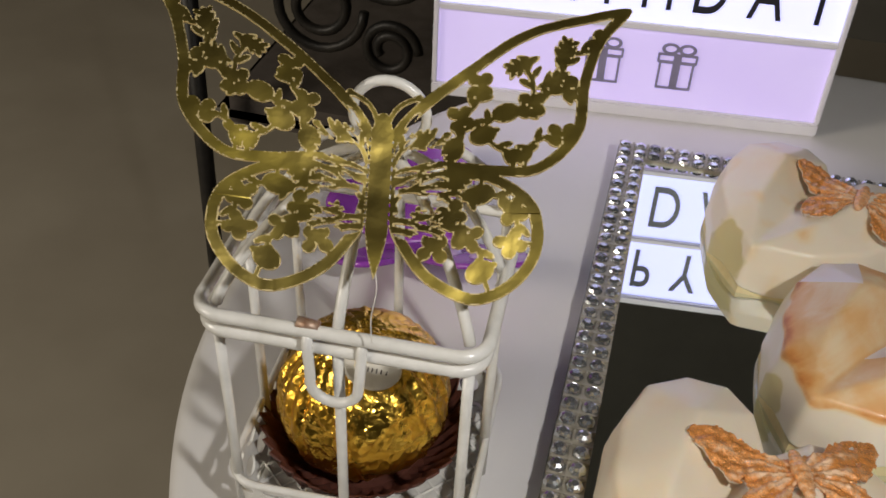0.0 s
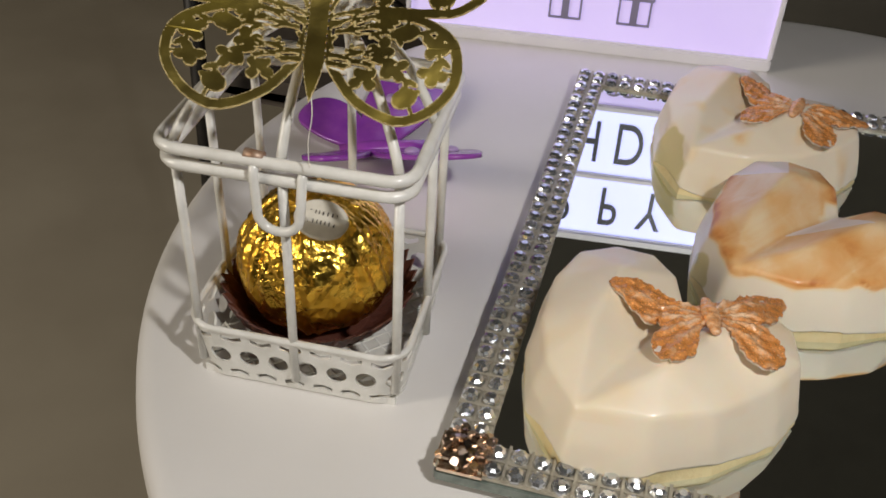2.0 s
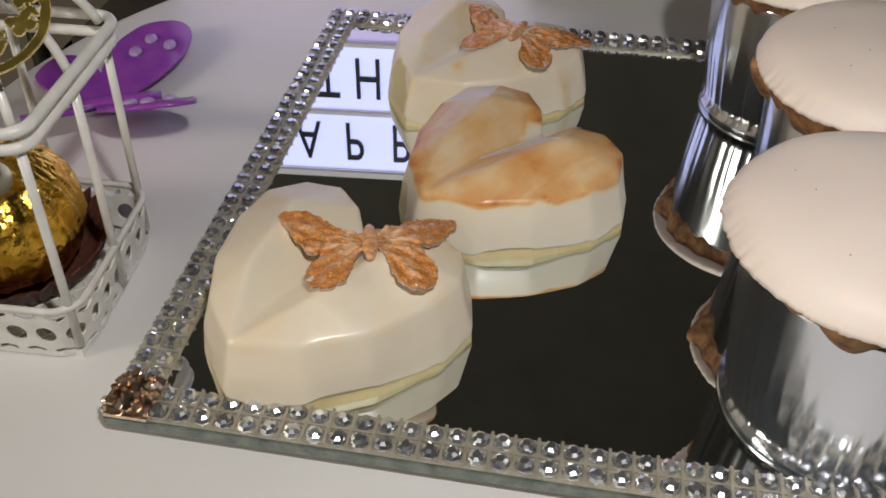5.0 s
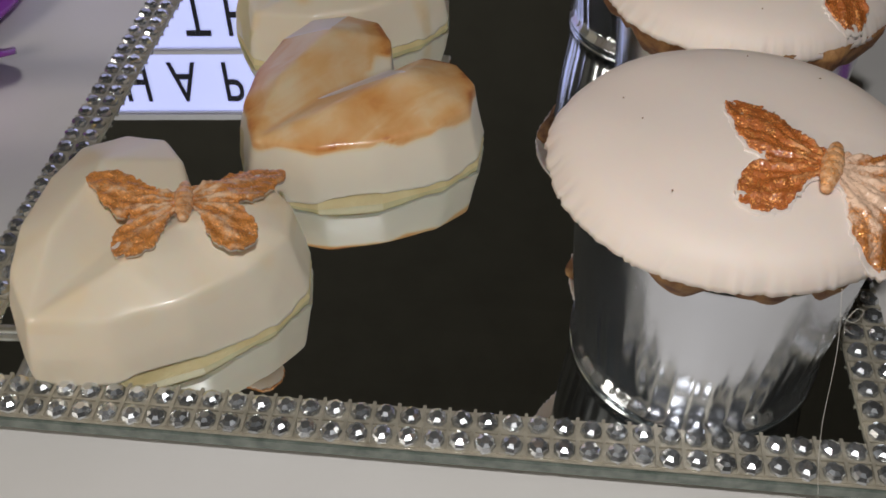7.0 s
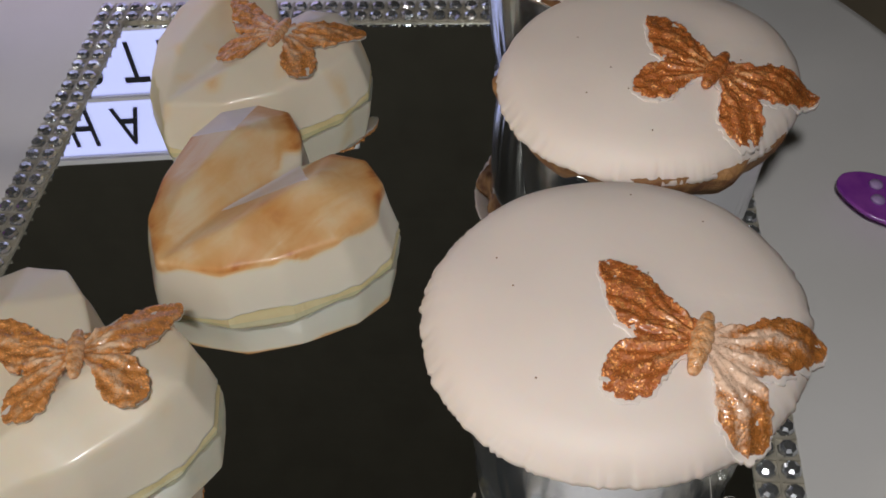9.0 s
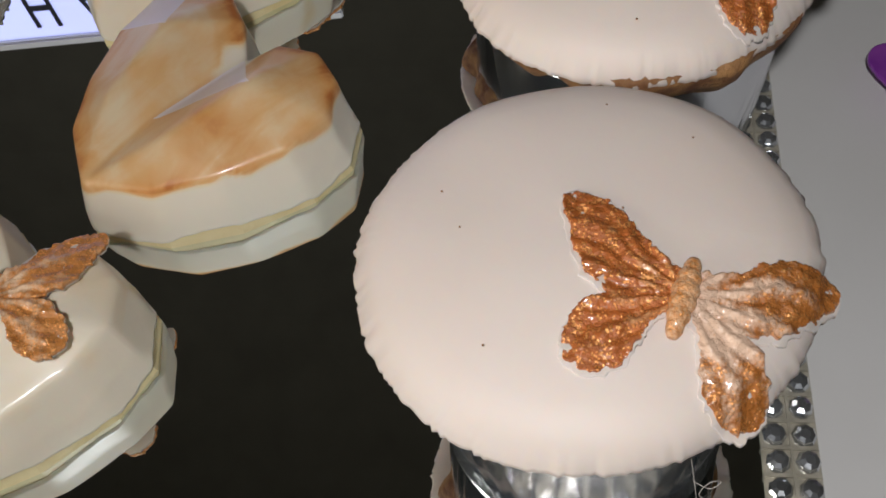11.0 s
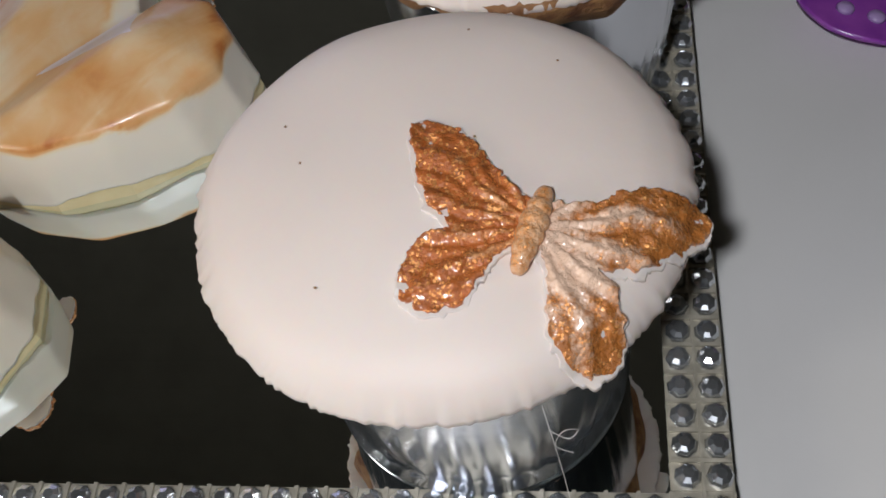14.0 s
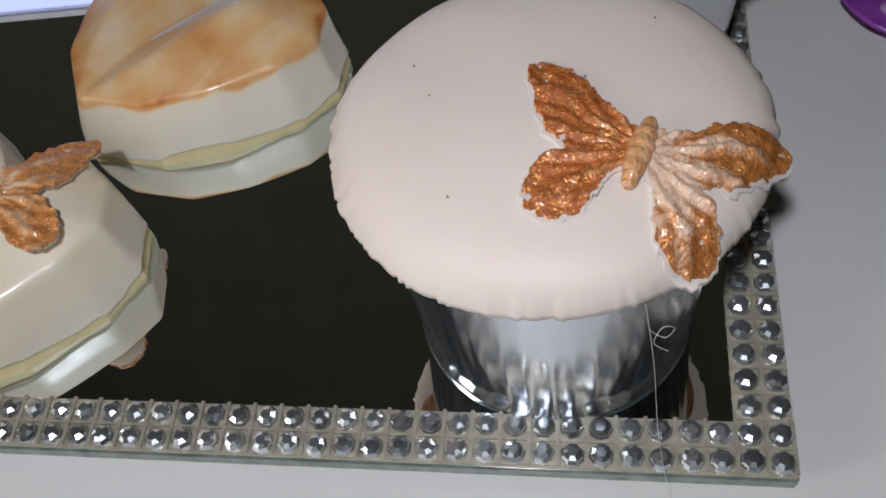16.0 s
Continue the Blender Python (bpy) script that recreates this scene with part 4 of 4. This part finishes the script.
def on_heart(hm, x, y, rz, up):
    """The pose of a butterfly on a heart, and the drape of the heart's top beneath it."""
    m = at(x, y, MIRROR_Z + up, rz) @ Matrix.Diagonal((1.07, 1.07, 1.0, 1))
    back = hm.inverted() @ m

    def drape(u, v):
        p = back @ Vector((u * MM, v * MM, 0))
        return heart_height(p.x / MM, p.y / MM) - 20.6
    return m, drape


m, d = on_heart(h1, 44.8, 35.5, 15, 20.9)
icing_butterfly(m, "copper-dusted icing butterfly lying on a chocolate heart", d, 1, False, True)
m, d = on_heart(h3, 63.0, 133.5, -15, 18.0)
icing_butterfly(m, "copper-dusted icing butterfly draped over a pale chocolate heart", d, 2, False, True)


# ---- cupcakes in silver cups ----
def cupcake(x, y, turn, seed, label, crust=1.03, rx=28.6, ry=27.3):
    m = at(x, y, MIRROR_Z, turn)
    cake = thing("cupcake", label, "cupcake", m, "cupcakes in silver cups")
    n = 144

    def flute(i, a):
        return 1 + (0.009 * math.cos(44 * a) if 3 <= i <= 7 else 0.0)
    prof = [(20.0, 0.0), (22.2, 0.3), (22.4, 1.4), (21.4, 2.4), (21.5, 5.0), (22.0, 9.0), (22.6, 14.0), (23.0, 18.0), (23.6, 26.0), (24.4, 36.0), (24.6, 37.6), (24.2, 37.6), (23.9, 35.5)]
    place("cup", mesh_from("cup", *lathe(prof, n, flute), SILVER, True), cake, "shiny silver cup fluted near its foot")
    ragged = [noise.noise(Vector((math.cos(2 * math.pi * k / n) * 4, math.sin(2 * math.pi * k / n) * 4, seed))) for k in range(n)]

    def crumb(i, a):
        k = int(round(a / (2 * math.pi) * n)) % n
        return crust * (1 + 0.13 * ragged[k] * (1 if i < 4 else 0.2))
    place("cake_crust", mesh_from("cake_crust", *lathe([(22.5, 34.0), (24.4, 37.4), (25.2, 40.0), (25.2, 41.8), (20, 43.0)], n, crumb), CAKE, True), cake, "browned crumbly cake edge")
    # fondant lid: domed, with a torn thin rim
    verts, faces, n = [], [], 320
    prof = [(0.93, 41.3), (0.99, 41.1), (1.006, 41.5), (1.003, 42.4), (0.992, 43.4), (0.965, 44.6), (0.905, 46.0), (0.79, 47.2), (0.62, 48.0), (0.42, 48.5), (0.2, 48.8), (0.03, 48.9)]
    for i, (r, z) in enumerate(prof):
        for k in range(n):
            a = 2 * math.pi * k / n
            edge = 0.012 * noise.noise(Vector((math.cos(a) * 2, math.sin(a) * 2, seed + 5.0)))
            torn = (0.012 * noise.noise(Vector((a * 14, seed, 2.0))) + 0.016 * noise.noise(Vector((a * 55, seed, 6.0))) + 0.010 * noise.noise(Vector((a * 110, seed, 9.0)))) if 1 <= i <= 4 else 0
            skirt = 0.030 * max(math.cos(a - radians(222)), 0) ** 2 if 1 <= i <= 3 else 0
            s = r * (1 + edge + torn + skirt)
            px, py = rx * s * math.cos(a), ry * s * math.sin(a)
            low = -0.9 * (py / ry < 0) * abs(py / ry) * (r > 0.6)
            verts.append((px, py, z + low + 0.5 * noise.noise(Vector((px * 0.06, py * 0.06, seed))) + (0.5 * noise.noise(Vector((a * 12, 4.0, seed))) if i <= 2 else 0)))
    for i in range(len(prof) - 1):
        for k in range(n):
            k2 = (k + 1) % n
            faces.append((i * n + k, i * n + k2, (i + 1) * n + k2, (i + 1) * n + k))
    faces += [tuple(range(n))[::-1], tuple((len(prof) - 1) * n + k for k in range(n))]
    place("fondant_lid", mesh_from("fondant_lid", verts, faces, FONDANT, True), cake, "smooth ivory fondant lid with a torn edge")

    rng = random.Random(seed)
    dot = mesh_from("speck", *lathe([(0.14, 0.0), (0.16, 0.06), (0.05, 0.1)], 8), CAKE)
    for _ in range(9):
        a, r = rng.uniform(0, 6.28), math.sqrt(rng.uniform(0.02, 0.6))
        place("speck", dot, cake, "tiny reddish speck", at(rx * r * math.cos(a), ry * r * math.sin(a), float(np.interp(r, [0, 0.2, 0.42, 0.62, 0.78], [48.9, 48.8, 48.5, 48.0, 47.2])) + 0.15))

    def height(wx, wy):
        p = m.inverted() @ Vector((wx * MM, wy * MM, 0))
        r = min(math.hypot(p.x / MM / rx, p.y / MM / ry), 1.06)
        return float(np.interp(r, [0, 0.2, 0.42, 0.62, 0.79, 0.905, 0.965, 1.0, 1.06], [48.9, 48.8, 48.5, 48.0, 47.2, 46.0, 44.6, 43.2, 42.0])) + MIRROR_Z - 0.9 * max(-p.y / MM / ry, 0) * (r > 0.6)
    return height


def on_cake(height, x, y, rz, label, seed, thin):
    z0 = height(x, y)
    m = at(x, y, z0, rz)

    def drape(u, v):
        p = m @ Vector((u * MM, v * MM, 0))
        return height(p.x / MM, p.y / MM) - z0
    icing_butterfly(m, label, drape, seed, thin)


CAKES = "ivory fondant cupcake in a silver cup"
top1 = cupcake(138.2, 30.0, 0, 1, CAKES + " on the mirror tray")
top2 = cupcake(146.2, 86.5, 8, 2, CAKES + ", browned crust showing", 1.07, 27.6, 26.6)
top3 = cupcake(136.5, 140.5, 20, 3, CAKES + ", partly hidden at the back", 1.05)
on_cake(top1, 149.5, 21.4, -17, "copper-dusted icing butterfly overhanging the lid of a cupcake", 3, True)
on_cake(top2, 157.4, 80.6, -27, "copper-brushed icing butterfly near the rim of a cupcake", 4, False)


# ---- purple plastic butterflies lying about ----
def purple_butterfly(m, label, fold_left, fold_right):
    up = spline([(0.3, 1), (5, 9), (12, 16), (19, 18.5), (23, 15), (22, 7), (16, 1), (8, -1.5), (0.5, -1.5)], 8)
    low = spline([(0.5, 1), (8, -1), (14, -5), (15, -11), (10, -15), (5, -11), (1.5, -5)], 8)
    step = 0.4
    xs, ys = np.arange(0, 25, step), np.arange(-17, 20, step)
    x, y = np.meshgrid(xs, ys)
    f = np.maximum(inside_distance(up, x, y), inside_distance(low, x, y))
    fly = thing("plastic_butterfly", label, "butterfly decoration", m, "purple plastic butterflies")
    for sgn, fold in ((1, fold_right), (-1, fold_left)):
        c, s = math.cos(radians(fold)), math.sin(radians(fold))
        verts, faces = sheet(f, xs[0], ys[0], step, lambda u, v: 0.0, lambda u, v: 0.9 + 0.08 * math.cos(math.hypot(u - 4, v) * 0.9), lambda u, v, h: (sgn * (u * c - h * s), v, u * s + h * c))
        wing = place("wing", mesh_from("wing", verts, faces, PURPLE, True), fly)
        for k, (u, v) in enumerate(((15, 13.5), (17.5, 9.5), (14, 6))):
            prof = [(1.5, 0.0), (1.3, 0.5), (0.7, 0.8), (0.05, 0.9)]
            dv, df = lathe(prof, 16)
            place("dot", mesh_from("dot", [(sgn * ((px + u) * c - (pz + 0.9) * s), py + v, (px + u) * s + (pz + 0.9) * c) for px, py, pz in dv], df, LILAC, True), wing, "raised lilac dot")
    place("body", mesh_from("body", *tube([(0, -7, 0.8), (0, 0, 1.4), (0, 8, 1.2), (0, 11, 1.0)], 1.3), PURPLE, True), fly)


purple_butterfly(at(-48, 107, 2.4, -66) @ Matrix.Diagonal((1.9, 1.35, 1.35, 1)), "purple plastic butterfly with one wing raised, on the table", 3, 37)
purple_butterfly(at(222, 95, 1.5, 24) @ Matrix.Diagonal((1.1, 1.1, 1.1, 1)), "purple plastic butterfly lying flat on the table", 8, 8)


# ---- loose hair-thin fibres by the front cupcake ----
def fibre(points, label):
    ob = place("fibre", mesh_from("fibre", *tube([tuple(p) for p in spline(points, 10, False)], 0.04, 5), THREAD, True))
    tagged(ob, label, "fibre")


fibre([(150, 4.5, 46), (151.5, 2.0, 36), (153, 0.0, 20), (155, -3.0, 8), (157, -7, 0.3)], "thin pale fibre hanging from the cupcake rim")
fibre([(150.5, 3.5, 42), (152.5, 3.0, 41), (153.5, 3.2, 43), (152, 2.6, 44), (151.2, 2.2, 41), (153.0, 2.0, 39.5)], "curled pale fibre beside the cupcake rim")
